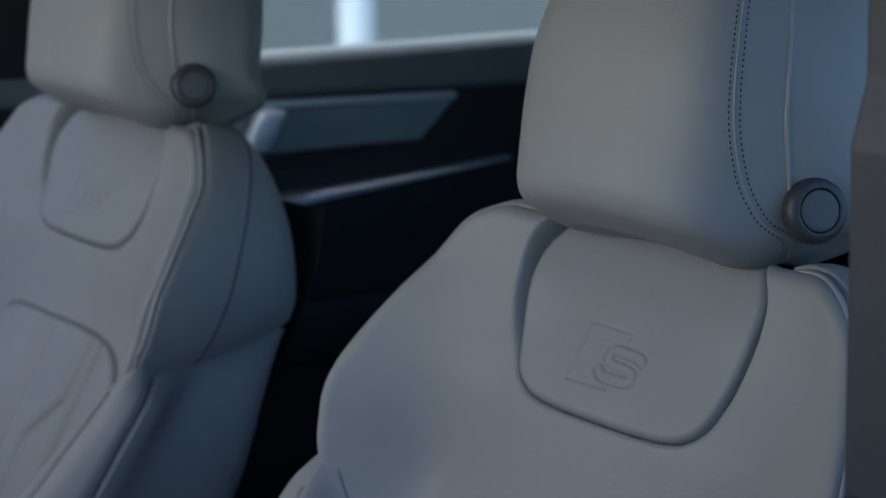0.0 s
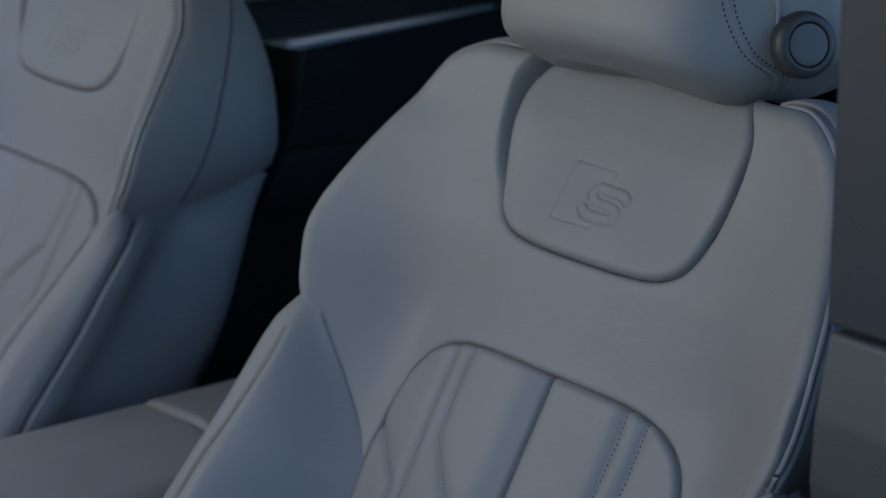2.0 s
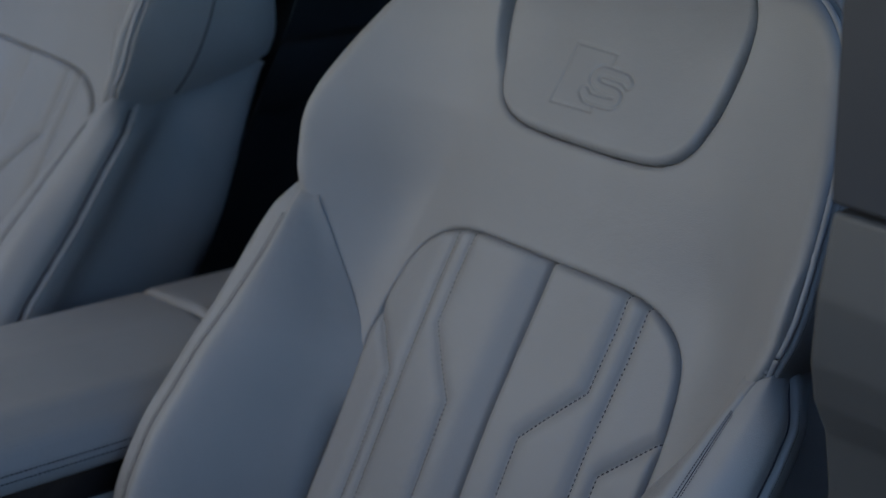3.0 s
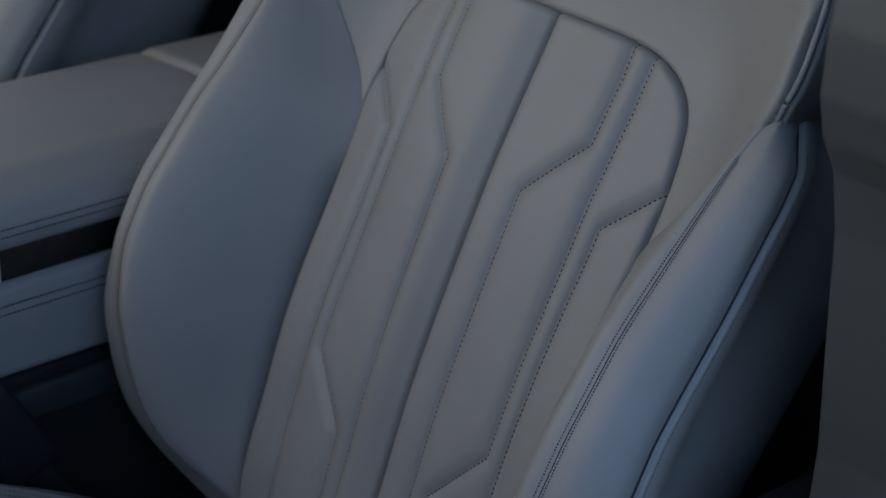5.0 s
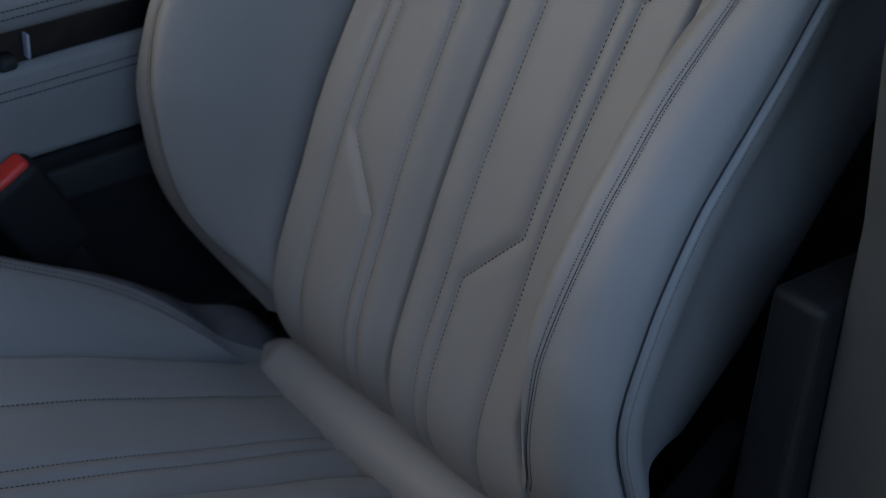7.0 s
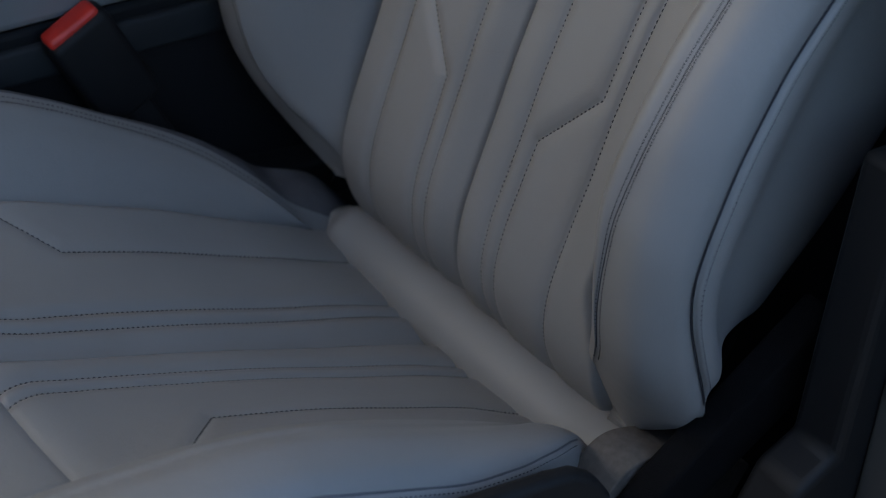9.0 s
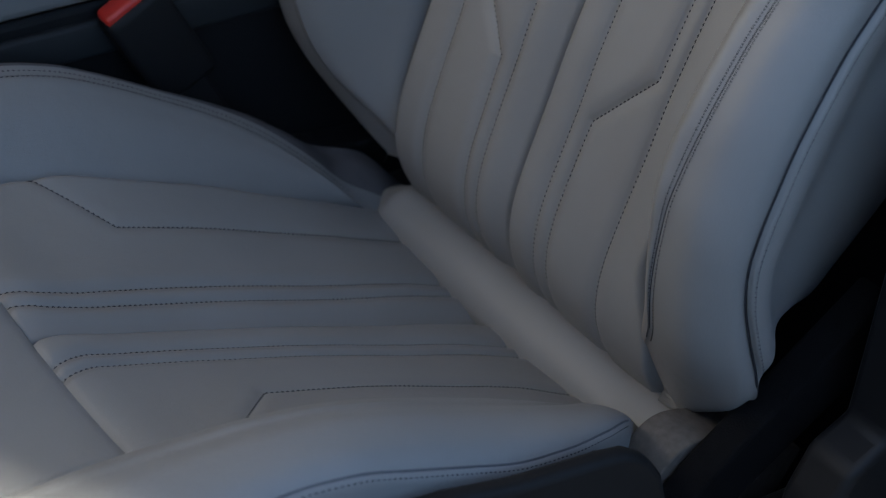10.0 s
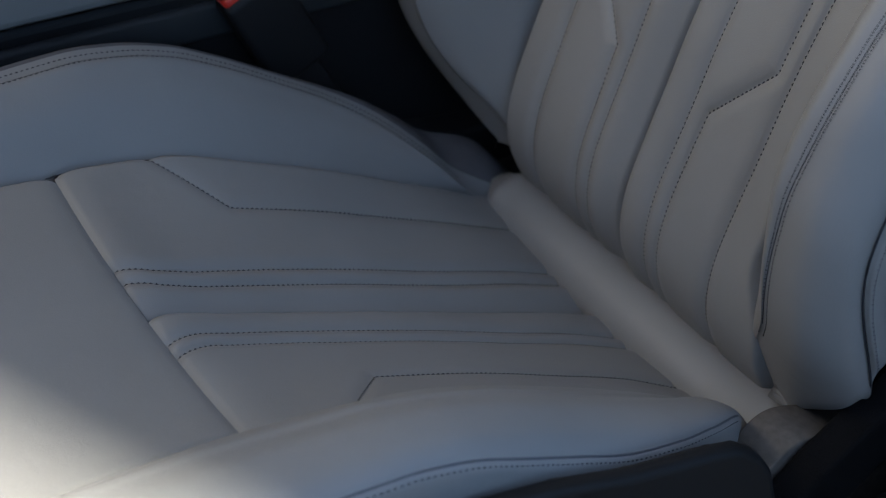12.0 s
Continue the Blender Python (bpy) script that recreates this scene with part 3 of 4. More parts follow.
def cushion_bolster_rows(sign):
    ys = np.linspace(-0.44, 0.305, 174)
    rows = []
    for y in ys:
        s, p = along(K_SEAM, y), along(K_WELT, y)
        if sign > 0:
            s = s - np.array([0.007, 0.004])
        e = float(pchip(C_EDGE, y)) + 0.0005
        a = np.array([e + (-0.0015 if sign > 0 else 0.0030), float(cushion_z(np.array(e), y)) - (0.014 if sign > 0 else 0.020)])
        a2 = a + np.array([0.0015, 0.011])
        back = float(smooth_step(0.08, 0.235, np.array(y)))
        k = min(1.0, np.linalg.norm(s - a) / 0.07)
        crest = s + np.array([-0.009, -0.003]) * k
        m1 = a2 + (crest - a2) * 0.36 + np.array([-0.002, 0.002]) * k
        m2 = a2 + (crest - a2) * 0.70 + np.array([-0.002, 0.003]) * k
        inner = np.vstack([catmull([a, a2, m1, m2, crest], 36)[:-1], catmull([m2, crest, s, s + np.array([0.016, 0.001])], 34)[11:22]])
        tail = float(smooth_step(0.21, 0.28, np.array(y)))
        o = [s, s + np.array([0.016 + 0.012 * back, 0.001 + 0.010 * back + 0.022 * tail]), s + np.array([0.029 + 0.028 * back, -0.018 + 0.030 * back + 0.030 * tail]), s + np.array([0.034 + 0.042 * back, -0.048 + 0.052 * back + 0.025 * tail]), s + np.array([0.030 + 0.045 * back, -0.085 + 0.02 * back])]
        if sign > 0:
            o = [s, s + (p - s) * 0.34 + np.array([0.001, 0.0075]), s + (p - s) * 0.72 + np.array([0.003, 0.0075]), p, p + np.array([0.004, -0.010]), p + np.array([0.002, -0.034]), p + np.array([-0.020, -0.060])]
        rows.append(np.vstack([inner, catmull(o, 49)[1:]]))
    sec = np.stack(rows)
    d = np.abs(np.arange(sec.shape[1]) - 45)
    sec[:, :, 1] -= (0.0010 if sign < 0 else 0.0) * np.exp(-(d / 0.8) ** 2)[None]
    if sign > 0:
        d = np.abs(np.arange(sec.shape[1]) - 69)
        sec[:, :, 1] -= 0.0012 * np.exp(-(d / 0.9) ** 2)[None]
    return ys, np.stack([sec[..., 0] * sign, np.broadcast_to(ys[:, None], sec.shape[:2]), sec[..., 1]], -1)


def front_seat():
    seat = new("front_seat")
    # back: centre panel, shoulder panel and head pad
    part("backrest_centre", sheet("backrest_centre", insert_w, (-0.152, 0.165), (0.172, 0.735), 0.0015, ARCH, 0.003, False), LEATHER, seat, "grey leather centre with sewn angular lines")
    part("shoulder_panel", sheet("shoulder_panel", yoke_w, (-0.256, 0.585), (0.256, 0.965), 0.0016, YOKE, 0.0012), LEATHER, seat)
    pad = part("shoulder_pad", sheet("shoulder_pad", pad_w, (-0.131, 0.806), (0.131, 1.03), 0.001, PAD, 0.001), LEATHER, seat, "grey leather pad with an embossed emblem")
    part("centre_stitching", stitch_mesh("centre_stitching", [on_sheet(insert_w, l, lift=0.0003) for l in INSERT_LINES], wide=0.0014, high=0.0006), THREAD, seat, "dark blue-grey thread")
    sv = np.linspace(0.20, 0.722, 260)
    part("centre_seam", tube("centre_seam", back_xyz(0 * sv, sv, insert_w(0 * sv, sv) + 0.0026), 0.0011, 6), THREAD, seat)
    sy = np.linspace(-0.112, 0.27, 200)
    part("cushion_seam", tube("cushion_seam", seat_xyz(0 * sy, sy, cushion_top(0 * sy, sy) + 0.0032), 0.0013, 6), THREAD, seat)
    # back: bolsters
    for sign in (1, -1):
        vs, g = bolster_rows(sign)
        part("backrest_bolster", grid_mesh("backrest_bolster", back_xyz(g[..., 0], g[..., 1], g[..., 2]), flip=sign < 0), LEATHER, seat)
        runs = []
        for col in (43, 46):
            c, n = grid_lines(g, col, 58 if sign > 0 else 44, 196)
            runs.append((back_xyz(c[:, 0], c[:, 1], c[:, 2] + 0.0002), turn_back(n * sign)))
        part("bolster_stitching", stitch_mesh("bolster_stitching", runs, wide=0.0009), THREAD, seat)
        c, n = grid_lines(g, 45, 70, 196)
        part("bolster_seam", tube("bolster_seam", back_xyz(c[:, 0], c[:, 1], c[:, 2]), 0.0004, 6), THREAD, seat)
        pv = np.linspace(0.29, 0.710, 160)
        pp = np.stack([tuck_in(along(B_PIPE, v)[None], v, np.array([END_RISE]), sign)[0] for v in pv])
        # thin dark tube along the outer seam puts in the shade of its crease
        part("outer_seam", tube("outer_seam", back_xyz(pp[:, 0] * sign, pv, pp[:, 1]), 0.0006, 6), THREAD, seat)
        rows = []
        vs = np.r_[vs if sign > 0 else vs[vs > 0.252], np.linspace(0.74, 0.80, 14)]
        for v in vs:
            p = along(B_PIPE, v)
            q = 0.034 * float(smooth_step(0.60, 0.80, np.array(v)))
            r = 1 - float(smooth_step(0.35, 0.80, np.array(v)))
            e = 1 - float(smooth_step(0.29, 0.44, np.array(v)))
            rows.append(catmull([p + np.array([-0.001, -0.003]), p + np.array([0.0026, -0.008]), p + np.array([0.001 - 0.004 * (1 - r) - 0.002 * e, -0.026]), np.array([0.240 - q + 0.001 * r - 0.006 * e, min(-0.13, p[1] - 0.06)]), np.array([0.250 - q - 0.022 * r - 0.014 * e, min(-0.215, p[1] - 0.09)]), np.array([0.244 - q - 0.034 * r - 0.016 * e, min(-0.258, p[1] - 0.11)]), np.array([0.19 - q - 0.02 * r - 0.02 * e, min(-0.29, p[1] - 0.13)])], 40))
            rows[-1] = tuck_in(rows[-1], v, END_RISE + 0.055 * np.sqrt(np.linspace(0, 1, 40)), sign)
        sec = np.stack(rows)
        side = back_xyz(sec[..., 0] * sign, np.broadcast_to(vs[:, None], sec.shape[:2]), sec[..., 1])
        part("bolster_side", grid_mesh("bolster_side", side, flip=sign < 0), LEATHER, seat)
        c, n = grid_lines(side, 6, len(vs) - 150, len(vs) - 24)
        part("side_stitching", stitch_mesh("side_stitching", [(c, n * sign)]), THREAD, seat)
    # shoulder piping and sides
    half = catmull(YOKE_HALF[2:] + [(0.119, 0.951)], 150)
    rear = catmull(SHOULDER_REAR, 150)
    for sign in (1, -1):
        w = wing_w(half[:, 0], half[:, 1]) - 0.0125
        path = back_xyz(half[:, 0] * sign, half[:, 1], w)
        tip = catmull([(0.119, 0.951), (0.1135, 0.9470), (0.1110, 0.941), (0.1105, 0.935)], 30)[1:]
        end = back_xyz(tip[:, 0] * sign, tip[:, 1], wing_w(half[-1:, 0], half[-1:, 1]) - 0.0125 - 0.012 * np.linspace(0, 1, 29) ** 2)
        part("shoulder_piping", tube("shoulder_piping", np.vstack([path, end]), 0.0024), PIPING, seat)
        t = np.gradient(half, axis=0)
        t /= np.linalg.norm(t, axis=1)[:, None]
        rim = np.stack([half[:, 0], half[:, 1], w], -1)
        out = np.stack([t[:, 1], -t[:, 0], np.zeros(len(t))], -1)
        back_way = np.array([0, 0, -1.0])
        rows = [rim - out * 0.001 + back_way * 0.002, rim + out * 0.004 + back_way * 0.005, rim + (rear - rim) * 0.12 + out * 0.0065, rim + (rear - rim) * 0.35 + out * 0.009, rim + (rear - rim) * 0.62 + out * 0.010,
                rim + (rear - rim) * 0.85 + out * 0.008, rear + out * 0.001, rear - out * 0.014 + back_way * 0.012, rear - out * 0.05 + back_way * 0.018]
        sec = np.stack([catmull(r, 60) for r in np.stack(rows, 1)])
        g = back_xyz(sec[..., 0] * sign, sec[..., 1], sec[..., 2])
        part("shoulder_side", grid_mesh("shoulder_side", g, flip=sign < 0), LEATHER, seat)
        seam = []
        for r, q in zip(g[2:138], sec[2:138]):
            k = np.interp(0.153, -q[:, 2], np.arange(60))
            seam.append(r[int(k)] * (1 - k % 1) + r[int(k) + 1] * (k % 1))
        part("side_seam", tube("side_seam", np.array(seam) + np.array([0.0004 * sign, 0, 0.0002]), 0.0009, 6), THREAD, seat)
        c, n = grid_lines(g, 8, 14, len(half) - 6)
        part("shoulder_stitching", stitch_mesh("shoulder_stitching", [(c, n * sign)]), THREAD, seat)
        low = resample(catmull(YOKE_HALF[:3], 60), 0.003)
        # dark tube redraws the shade line where shoulder panel and bolster meet tightly
        part("shoulder_seam", tube("shoulder_seam", back_xyz(low[:, 0] * sign, low[:, 1], front_w(low[:, 0], low[:, 1]) - 0.0035), 0.0010, 6), WELT, seat)
    us, ws = np.linspace(-0.150, 0.150, 60), np.linspace(-0.135, -0.245, 30)
    u, w = np.meshgrid(us, ws)
    v = 0.944 - 0.03 * np.clip((-0.20 - w) / 0.045, 0, 1) ** 2 - 0.006 * (np.abs(u) / 0.15) ** 4
    part("shoulder_top", grid_mesh("shoulder_top", back_xyz(u, v, w), flip=True), LEATHER, seat)
    us, vs = np.linspace(-0.222, 0.222, 60), np.linspace(0.12, 0.93, 80)
    u, v = np.meshgrid(us, vs)
    u = u * (0.82 + 0.18 * smooth_step(0.45, 0.75, v))
    w = -0.290 + 0.03 * np.clip(np.abs(u) / 0.222, 0, 1) ** 4 + 0.03 * smooth_step(0.85, 0.97, v)
    part("back_shell", grid_mesh("back_shell", back_xyz(u, v, w), flip=True), SHELL, seat, "dark grey back shell")
    # headrest
    vs, g = headrest_grid()
    hb = part("headrest", grid_mesh("headrest", back_xyz(g[..., 0], g[..., 1], g[..., 2]), close_u=True), LEATHER, seat)
    for row, name in ((0, "headrest_base"), (-1, "headrest_top")):
        ring = back_xyz(g[row, :, 0], g[row, :, 1], g[row, :, 2])
        mid = ring.mean(0)
        vsl = np.vstack([ring, mid[None]])
        part(name, mesh_from(name, vsl, [(i, (i + 1) % 180, 180) for i in range(180)]), LEATHER, hb)
    trip = [(0.947, 59), (0.950, 55), (0.955, 50), (0.962, 44.5), (0.970, 40.2), (0.996, 33.6), (1.03, 30.8), (1.08, 30.2), (1.185, 30.6)]
    side = [(0.947, 62), (0.953, 56), (0.962, 50), (0.970, 48), (0.99, 46.3), (1.024, 45.5), (1.07, 45), (1.10, 45), (1.185, 45)]
    runs = []
    for sign in (1, -1):
        for dq in (-1.4, 1.8):
            p, n = headrest_path(vs, g, [(v, q + dq) for v, q in trip], sign)
            runs.append((back_xyz(p[:, 0], p[:, 1], p[:, 2]), turn_back(n)))
        p, n = headrest_path(vs, g, trip, sign)
        p = p + n * 0.0002
        part("headrest_seam", tube("headrest_seam", back_xyz(p[:, 0], p[:, 1], p[:, 2]), 0.0009, 6), PIPING, hb)
        p, n = headrest_path(vs, g, side, sign)
        part("headrest_piping", tube("headrest_piping", back_xyz(p[:, 0], p[:, 1], p[:, 2]), 0.0017, 6), PIPING, hb)
    part("headrest_stitching", stitch_mesh("headrest_stitching", runs), THREAD, hb)
    # release button on the headrest's side
    th = np.linspace(0, 2 * math.pi, 48, endpoint=False)

    def turned(name, rows, mat):
        ca, sa = math.cos(radians(27)), math.sin(radians(27))
        pts = np.stack([back_xyz(0.1360 + h * ca - r * np.cos(th) * sa, 0.995 + r * np.sin(th), -0.095 + h * sa + r * np.cos(th) * ca) for r, h in rows])
        return part(name, grid_mesh(name, pts, close_u=True), mat, hb)
    turned("button_ring", [(0.0228, -0.008), (0.0226, -0.002), (0.0216, 0.0012), (0.0195, 0.0030), (0.0168, 0.0038), (0.0153, 0.0037), (0.0150, 0.0030), (0.0149, -0.002)], RING)
    turned("release_button", [(0.0144, -0.002), (0.0143, 0.0030), (0.0140, 0.0036), (0.0134, 0.0038), (0.010, 0.0039), (0.006, 0.0039), (0.0001, 0.0039)], BUTTON)
    # cushion
    part("cushion_centre", flat_sheet("cushion_centre", cushion_top, (-0.172, -0.115), (0.172, 0.29), 0.0015, C_LOOP, 0.003), LEATHER, seat, "grey leather centre with sewn lines")
    part("cushion_front", flat_sheet("cushion_front", thigh_top, (-0.158, -0.436), (0.158, -0.115), 0.0025, THIGH_LOOP, 0.003), LEATHER, seat)
    paths = []
    for l in CUSH_LINES:
        p = resample(l, 0.002)
        paths.append((seat_xyz(p[:, 0], p[:, 1], cushion_top(p[:, 0], p[:, 1]) + 0.0003), np.array([0, 0.2, 1.0])))
    part("cushion_stitching", stitch_mesh("cushion_stitching", paths, wide=0.0016, high=0.0008), THREAD, seat)
    for sign in (1, -1):
        ys, g = cushion_bolster_rows(sign)
        if sign < 0:
            # thread-coloured tube laid in the crease to draw its shade; nothing is sewn here
            ce = np.array([(-e - 0.0012, y, float(cushion_z(np.array(e), y)) - 0.0042) for y, e in C_HALF[4:-6]])
            part("cushion_crease_shade", tube("cushion_crease_shade", ce - BASE, 0.0011, 6), THREAD, seat)
        top = g if sign > 0 else g[:, :53]
        part("cushion_bolster", grid_mesh("cushion_bolster", seat_xyz(top[..., 0], top[..., 1], top[..., 2]), flip=sign > 0), LEATHER, seat)
        if sign < 0:
            skirt = g[:, 52:]
            part("cushion_skirt", grid_mesh("cushion_skirt", seat_xyz(skirt[..., 0], skirt[..., 1], skirt[..., 2])), SUEDE, seat, "dark grey suede skirt beside the cushion")
        if sign < 0:
            runs = []
            for col in (43, 48):
                c, n = grid_lines(g, col, 4, 155)
                runs.append((c - BASE, n))
            part("cushion_bolster_stitching", stitch_mesh("cushion_bolster_stitching", runs), THREAD, seat)
            c, n = grid_lines(g, 45, 4, 160)
            part("cushion_bolster_seam", tube("cushion_bolster_seam", c - BASE, 0.0004, 6), THREAD, seat)
        if sign > 0:
            c, n = grid_lines(g, 69, 4, 152)
            part("cushion_welt", tube("cushion_welt", c - BASE, 0.0009, 6), WELT, seat)
            c, n = grid_lines(g, 73, 4, 150)
            part("cushion_welt_stitching", stitch_mesh("cushion_welt_stitching", [(c - BASE, -n)], wide=0.0008), THREAD, seat)
    # tuck roll between cushion and back
    us = np.linspace(-0.168, 0.236, 120)
    sec = catmull([(0.285, 0.045), (0.262, 0.054), (0.246, 0.068), (0.240, 0.083), (0.244, 0.098), (0.254, 0.108), (0.268, 0.113), (0.29, 0.110)], 30)
    r = np.zeros((30, 120, 3))
    end = 1 - 0.45 * smooth_step(-0.140, -0.168, us) - 0.5 * smooth_step(0.18, 0.236, us)
    rise = 0.012 * smooth_step(0.13, 0.20, us)
    r[..., 0] = us[None]
    r[..., 1] = 0.27 + (sec[:, :1] - 0.27) * end[None] - 0.4 * rise[None]
    r[..., 2] = 0.08 + (sec[:, 1:] - 0.08) * end[None] + rise[None]
    part("tuck_roll", grid_mesh("tuck_roll", r - BASE), LEATHER, seat)
    # side shield, recliner cover and seat frame
    for sign in (1, -1):
        prof = [(-0.42, 0.06), (-0.42, 0.12), (-0.38, 0.165), (-0.2, 0.195), (-0.02, 0.185), (0.06, 0.155), (0.13, 0.135), (0.19, 0.115), (0.25, 0.10), (0.34, 0.09), (0.36, 0.06), (0.30, 0.02), (-0.3, 0.02)]
        if sign > 0:
            prof = [(-0.42, 0.06), (-0.42, 0.12), (-0.38, 0.175), (-0.2, 0.232), (-0.09, 0.251), (-0.035, 0.2535), (0.009, 0.2455), (0.06, 0.2305), (0.12, 0.2195), (0.14, 0.214), (0.156, 0.202), (0.170, 0.182), (0.180, 0.15), (0.198, 0.115), (0.25, 0.10), (0.34, 0.09), (0.36, 0.06), (0.30, 0.02), (-0.3, 0.02)]
        me = extrude_profile("side_shield", prof, "x", (0.262 if sign > 0 else 0.240) * sign, 0.276 * sign, 0.005)
        me.transform(Matrix.Translation(-Vector(BASE)))
        part("side_shield", me, PLASTIC, seat, "black plastic side shield")
    hinge = [tuple(p) for p in catmull([(0.188, 0.065), (0.196, 0.108), (0.206, 0.136), (0.224, 0.150), (0.248, 0.147), (0.280, 0.131), (0.315, 0.112), (0.345, 0.090)], 44)] + [(0.32, 0.045), (0.195, 0.045)]
    part("recliner_cover", moved(extrude_profile("recliner_cover", hinge, "x", 0.205, 0.2405, 0.012), -Vector(BASE)), FELT, seat, "brown-grey felt hinge cover")
    arm = [(0.185, 0.110), (0.225, 0.147), (0.26, 0.172), (0.292, 0.193), (0.36, 0.24), (0.39, 0.20), (0.309, 0.147), (0.272, 0.124), (0.205, 0.075)]
    # black in place of felt brown: the arm's shade is put into its colour
    part("shaded_recliner_arm", moved(extrude_profile("shaded_recliner_arm", arm, "x", 0.242, 0.268, 0.004), -Vector(BASE)), BLACK, seat)
    part("seat_frame", block("seat_frame", np.array((-0.24, -0.36, -0.06)) - BASE, np.array((0.24, 0.34, 0.06)) - BASE, 0.01), PLASTIC, seat)
    for sx in (-0.2, 0.2):
        part("seat_rail", block("seat_rail", np.array((sx - 0.02, -0.4, -0.1)) - BASE, np.array((sx + 0.02, 0.36, -0.06)) - BASE, 0.004), PLASTIC, seat)
    return seat


driver = front_seat()
driver.location = BASE
tagged(driver, "light grey leather sports seat with dark stitching, beside the open door", "car seat", "front seats")
passenger = copy_thing(driver, Matrix.Translation(Vector(BASE) + Vector((-0.7605, 0.0, 0.0))))
tagged(passenger, "light grey leather sports seat beyond the centre console", "car seat", "front seats")

# ---- the cabin ----
FLOOR_Z = -0.10


def structure(name, me, mat, label=""):
    ob = part(name, me, mat, None, label)
    ob["kind"] = "structure"
    return ob


structure("floor", block("floor", (-1.16, -1.5, FLOOR_Z - 0.06), (0.40, 2.0, FLOOR_Z), 0), BLACK, "black carpeted car floor")
# unseen roof: outline placed so that the sun patch falls on the cushion front
ROOF_LINE = [(0.37, -0.425), (0.30, -0.452), (0.124, -0.522), (0.016, -0.570), (-0.14, -0.615), (-0.36, -0.635), (-0.58, -0.62), (-0.80, -0.57), (-1.10, -0.46), (-1.10, 2.0), (0.37, 2.0)]
structure("ceiling", extrude_profile("ceiling", ROOF_LINE, "z", 1.20, 1.25, 0.01), ROOF, "unseen grey roof lining, its edges cut to shape the daylight")
structure("roof", extrude_profile("roof", [(x * 1.03 + 0.01, y - 0.01) for x, y in ROOF_LINE], "z", 1.254, 1.268, 0.005), PAINT, "dark grey painted car roof")
structure("wall_rear", block("wall_rear", (-1.16, 2.0, FLOOR_Z), (0.45, 2.06, 1.22), 0.01), BLACK, "dark rear bulkhead")
# unseen wall, its height set to keep low front light off the seat
structure("wall_front", block("wall_front", (-1.16, -0.68, FLOOR_Z), (0.45, -0.62, 0.86), 0.01), BLACK, "unseen dark front wall that blocks low light from ahead")
# added out of view beside the car to shade the seat from front-right light
structure("wall_front_side", block("wall_front_side", (0.455, -0.68, -0.15), (1.20, -0.62, 0.86), 0.01), BLACK, "unseen dark wall added to block light from the front right")
structure("ground", block("ground", (-60, -60, -0.5), (60, 60, -0.45), 0), ASPHALT, "grey asphalt ground")
structure("wall_door_side", block("wall_door_side", (0.38, 0.45, FLOOR_Z), (0.46, 2.0, 0.80), 0.01), DOORSKIN, "dark rear door beside the seat")




def door_pillar():
    pil = new("door_pillar")
    pil.location = (0.40, 0.4, FLOOR_Z)
    off = -pil.location
    upper = [(0.284, 0.764), (0.281, 0.784), (0.267, 0.895), (0.26, 0.948), (0.268, 0.98), (0.262, 1.029), (0.262, 1.253), (0.413, 1.253), (0.456, 0.764)]
    lower = [(0.284, 0.761), (0.279, 0.715), (0.281, 0.678), (0.289, 0.654), (0.304, 0.631), (0.315, 0.594), (0.325, 0.523), (0.337, 0.444), (0.338, 0.362), (0.349, -0.062), (0.627, -0.062), (0.563, 0.761)]
    foot = [(0.319, 0.387), (0.316, 0.257), (0.315, 0.177), (0.286, 0.164), (0.271, 0.132), (0.253, 0.023), (0.253, -0.062), (0.51, -0.062), (0.51, 0.375)]
    part("upper_trim", moved(extrude_profile("upper_trim", upper, "x", 0.325, 0.44, 0.003), off), TRIM, pil, "dark grey upper pillar trim")
    part("lower_trim", moved(extrude_profile("lower_trim", lower, "x", 0.327, 0.44, 0.003), off), TRIM_LOW, pil, "grey lower pillar trim")
    part("pillar_foot", moved(extrude_profile("pillar_foot", foot, "x", 0.286, 0.3265, 0.007), off), PLASTIC, pil, "black plastic pillar foot")
    # darker sheet over the lower trim, put in for the shade on its outward-turned facet
    panel = [(0.322, 0.745), (0.316, 0.69), (0.316, 0.655), (0.321, 0.61), (0.338, 0.565), (0.35, 0.48), (0.362, 0.40), (0.40, 0.10), (0.5, 0.10), (0.5, 0.745)]
    part("shaded_facet", moved(extrude_profile("shaded_facet", panel, "x", 0.321, 0.335, 0.006), off), TRIM, pil, "dark grey sheet for the shaded facet of the lower trim")
    tagged(pil, "grey plastic door pillar trim beside the seat", "door pillar", kind="structure")


door_pillar()
structure("door_sill", block("door_sill", (0.315, -1.4, -0.16), (0.48, 0.28, 0.0), 0.02), PLASTIC, "black plastic door sill")

# centre console with its padded armrest
console = new("centre_console")
console.location = (-0.38, 0.2, FLOOR_Z)
off = -console.location
body = [(-0.275, -0.10), (-0.272, 0.26), (-0.272, 0.275), (-0.488, 0.275), (-0.488, -0.10)]
part("console_base", moved(extrude_profile("console_base", body, "y", -0.9, 0.55, 0.006), off), PLASTIC, console, "black plastic console base")
side = [(-0.268, 0.277), (-0.264, 0.335), (-0.268, 0.361), (-0.492, 0.361), (-0.496, 0.335), (-0.492, 0.277)]
part("console_side", moved(extrude_profile("console_side", side, "y", -0.7, 0.40, 0.008), off), LEATHER, console, "grey leather console side with twin stitching")
part("gap_strip", moved(block("gap_strip", (-0.486, -0.6, 0.358), (-0.274, 0.5, 0.388), 0.003), off), GLOSS, console, "gloss black strip")
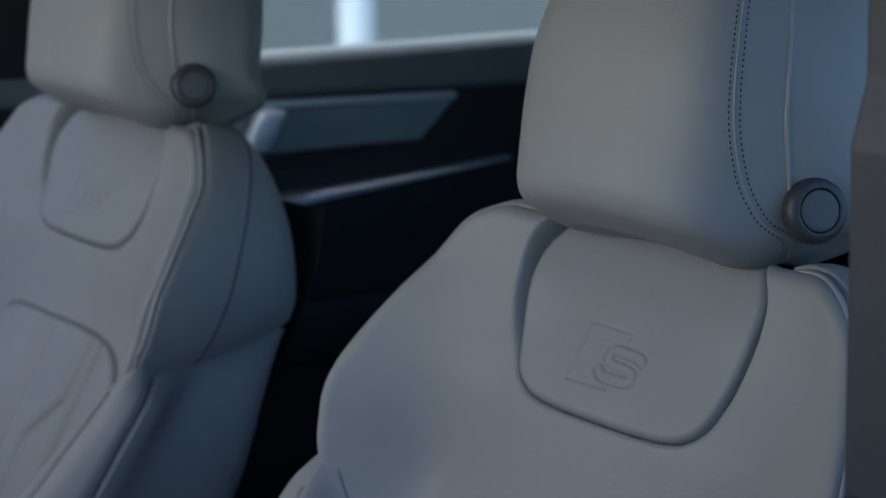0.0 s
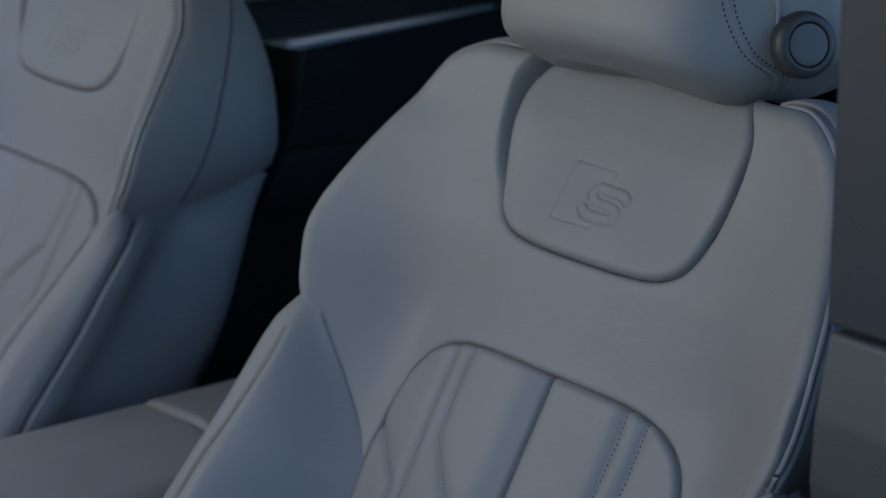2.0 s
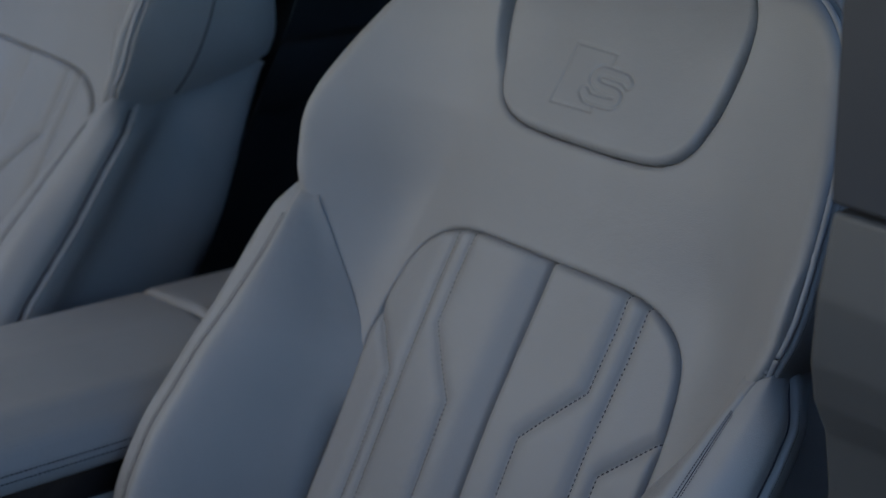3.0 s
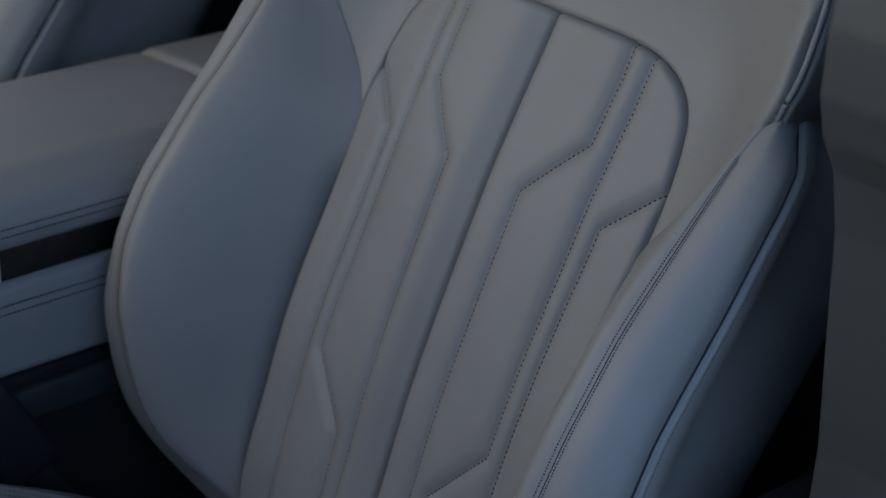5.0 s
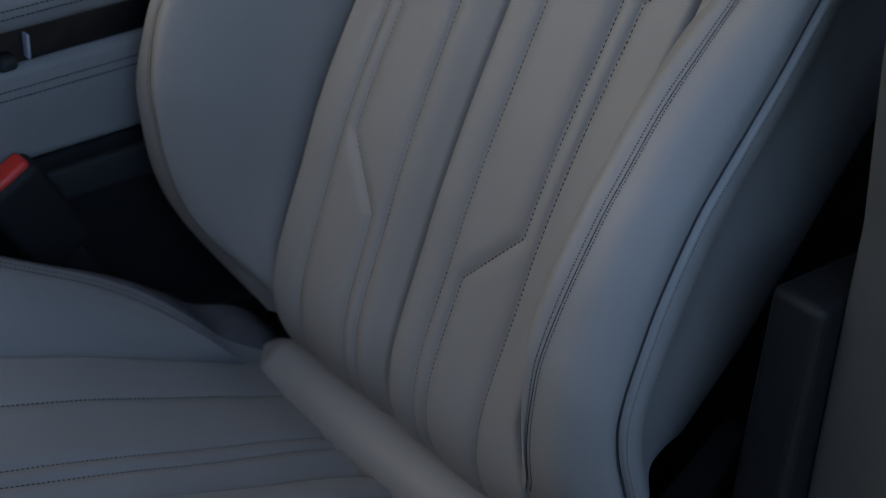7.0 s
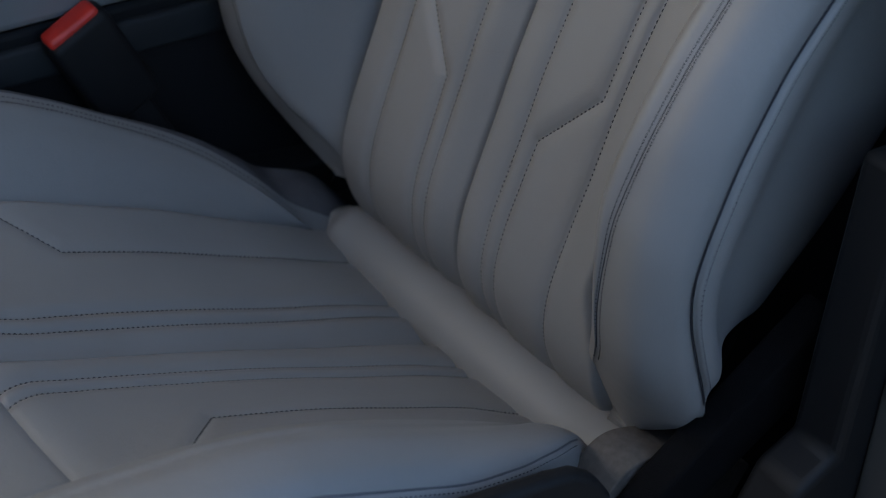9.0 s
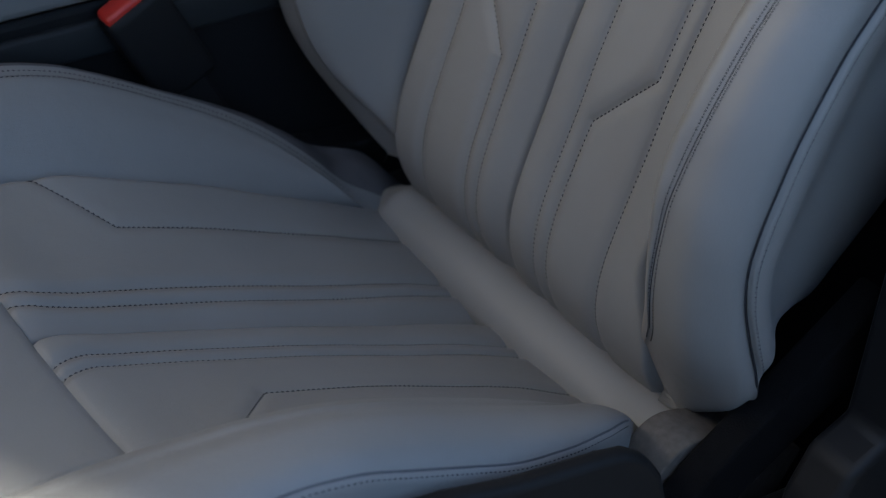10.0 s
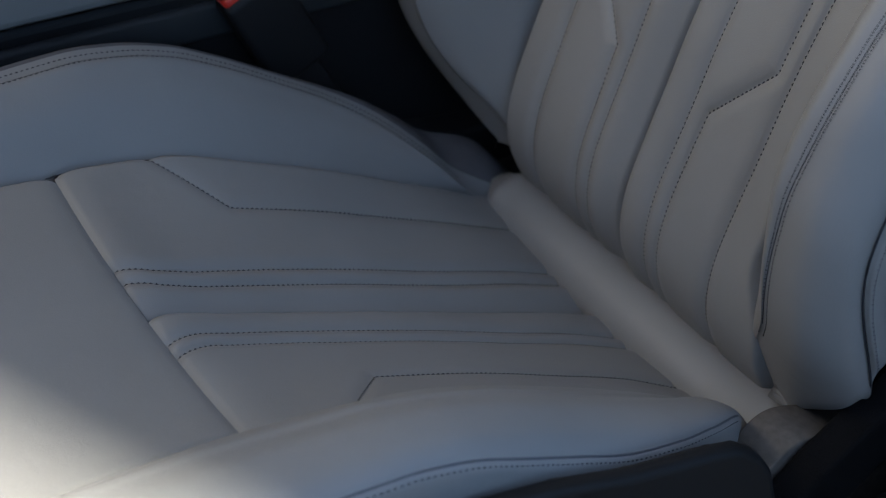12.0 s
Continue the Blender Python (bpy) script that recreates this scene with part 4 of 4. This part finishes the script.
pad = [(-0.268, 0.388), (-0.264, 0.405), (-0.275, 0.425), (-0.30, 0.442), (-0.38, 0.449), (-0.46, 0.442), (-0.487, 0.425), (-0.496, 0.405), (-0.492, 0.388)]
part("armrest_pad", moved(extrude_profile("armrest_pad", pad, "y", -0.15, 0.37, 0.006), off), LEATHER, console, "grey leather armrest pad")
part("armrest_end", moved(extrude_profile("armrest_end", [(x, z + 0.002) for x, z in pad], "y", 0.374, 0.50, 0.008), off), LEATHER, console)
for nm, (x, z), (x2, z2) in (("armrest_stitching", (-0.2645, 0.409), (-0.2655, 0.402)), ("console_stitching", (-0.2655, 0.344), (-0.2650, 0.337))):
    ln = np.array([(0, y, 0) for y in np.linspace(-0.14, 0.36, 60)])
    part(nm, moved(stitch_mesh(nm, [(ln + np.array((x + 0.0012, 0, z)), (1, 0, 0)), (ln + np.array((x2 + 0.0012, 0, z2)), (1, 0, 0))]), off), THREAD, console)
part("latch", moved(block("latch", (-0.276, 0.120, 0.364), (-0.267, 0.1225, 0.384), 0.001), off), ALU, console, "bright metal latch edge")
part("latch_button", moved(block("latch_button", (-0.276, 0.096, 0.358), (-0.266, 0.112, 0.370), 0.004), off), PLASTIC_SOFT, console, "dark latch button")
part("console_ledge", moved(block("console_ledge", (-0.276, -0.8, 0.232), (-0.266, 0.50, 0.262), 0.004), off), PLASTIC_SOFT, console, "dark plastic ledge")
tagged(console, "grey leather padded armrest on a dark centre console", "centre console")

# dark console end between the seats, behind the armrest
tail = part("rear_console", block("rear_console", (-0.075, -0.18, 0.0), (0.075, 0.18, 0.61), 0.045, 6), PLASTIC_SOFT, None, at=(-0.40, 0.69, FLOOR_Z))
tagged(tail, "dark rounded plastic console end behind the armrest", "console")

# belt buckle by the driver's cushion
buckle = new("belt_buckle")
buckle.location = (-0.255, 0.1, 0.10)
tagged(buckle, "black plastic seat belt buckle with a red release button", "belt buckle")
bl = Matrix.Translation((0, 0.005, 0.140)) @ Matrix.Rotation(radians(29), 4, "X")
part("buckle_body", block("buckle_body", (-0.014, -0.027, -0.05), (0.014, 0.027, 0.045), 0.007), PLASTIC, buckle).matrix_local = bl
part("release_button", block("release_button", (-0.010, -0.024, 0.036), (0.010, 0.022, 0.050), 0.004), RED, buckle, "red release button").matrix_local = bl
part("buckle_stalk", block("buckle_stalk", (-0.006, -0.015, -0.17), (0.006, 0.015, -0.04), 0.003), PLASTIC, buckle).matrix_local = bl

# far rear door with its window
DOOR_X = -1.12
door = new("rear_door")
door.location = (DOOR_X, 1.1, FLOOR_Z)
off = -door.location
part("door_panel", moved(block("door_panel", (DOOR_X - 0.07, 0.30, FLOOR_Z), (DOOR_X, 2.0, 0.785), 0.01), off), DOORSKIN, door)
part("belt_rail", moved(block("belt_rail", (0, 0, 0), (0, 0, 0), 0.016, 5, shape=lambda a, b, c: (DOOR_X - 0.075 + 0.09 * a, 0.30 + 1.7 * b, 0.772 + c * (0.036 + 0.063 * b))), off), RAIL, door, "blue-grey padded window sill rail")
part("trim_strip", moved(block("trim_strip", (DOOR_X, 0.6, 0.757), (DOOR_X + 0.014, 1.30, 0.769), 0.004), off), ALU, door, "satin metal strip")
part("arm_strip", moved(block("arm_strip", (0, 0, 0), (0, 0, 0), 0.003, shape=lambda a, b, c: (DOOR_X + 0.06 * a * (1 - 0.7 * b), 0.7 + 0.72 * b, 0.600 + 0.056 * b + 0.014 * c * (1 - 0.75 * b))), off), ALU, door, "satin metal strip")
part("inlay", moved(extrude_profile("inlay", [(0.70, 0.69), (0.70, 0.752), (1.30, 0.756), (1.235, 0.697)], "x", DOOR_X - 0.002, DOOR_X + 0.006, 0.002), off), INLAY, door)
part("grip_shelf", moved(block("grip_shelf", (0, 0, 0), (0, 0, 0), 0.005, shape=lambda a, b, c: (DOOR_X + 0.035 * a * (1 - b), 0.7 + 0.53 * b, 0.655 + 0.032 * b + 0.016 * c)), off), DOORSKIN, door)
part("door_pull", moved(block("door_pull", (0, 0, 0), (0, 0, 0), 0.008, shape=lambda a, b, c: (DOOR_X + 0.03 * a, 0.895 + 0.045 * b + 0.03 * c, 0.70 + 0.056 * c)), off), ALU, door, "metal door pull")
part("door_pocket", moved(block("door_pocket", (DOOR_X, 0.7, 0.375), (DOOR_X + 0.03, 1.7, 0.478), 0.014), off), DOORSKIN, door)
pane = part("window_pane", moved(block("window_pane", (DOOR_X - 0.05, 0.45, 0.80), (DOOR_X - 0.045, 2.0, 1.22), 0), off), GLASS, door)
pane.visible_shadow = False
tagged(door, "dark rear door with metal strips and a window", "car door")
structure("pillar_far", block("pillar_far", (DOOR_X - 0.06, 0.42, 0.70), (DOOR_X + 0.01, 0.60, 1.22), 0.01), DOORSKIN, "dark far door pillar")

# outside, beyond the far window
structure("backdrop", block("backdrop", (-9.0, -20, -0.45), (-8.8, 30, 6), 0), WALL, "pale rendered wall across the street, with an added glow")
th = np.linspace(0, 2 * math.pi, 32, endpoint=False)
post = part("street_post", grid_mesh("street_post", np.stack([np.stack([r * np.cos(th), r * np.sin(th), 0 * th + z], -1) for r, z in ((0.14, 0.0), (0.14, 0.03), (0.047, 0.05), (0.0385, 4.0), (0.036, 4.02), (0.001, 4.03))]), close_u=True), WHITE, at=(-5.03, 4.32, -0.45))
tagged(post, "white painted steel post on the ground", "post")
# added out of view: holds low sky light back from the door opening
structure("wall_opposite", block("wall_opposite", (2.0, -6.0, -0.45), (2.3, 12.0, 0.6), 0.01), SKY_BLOCKER, "unseen dark wall added to cut low sky light")
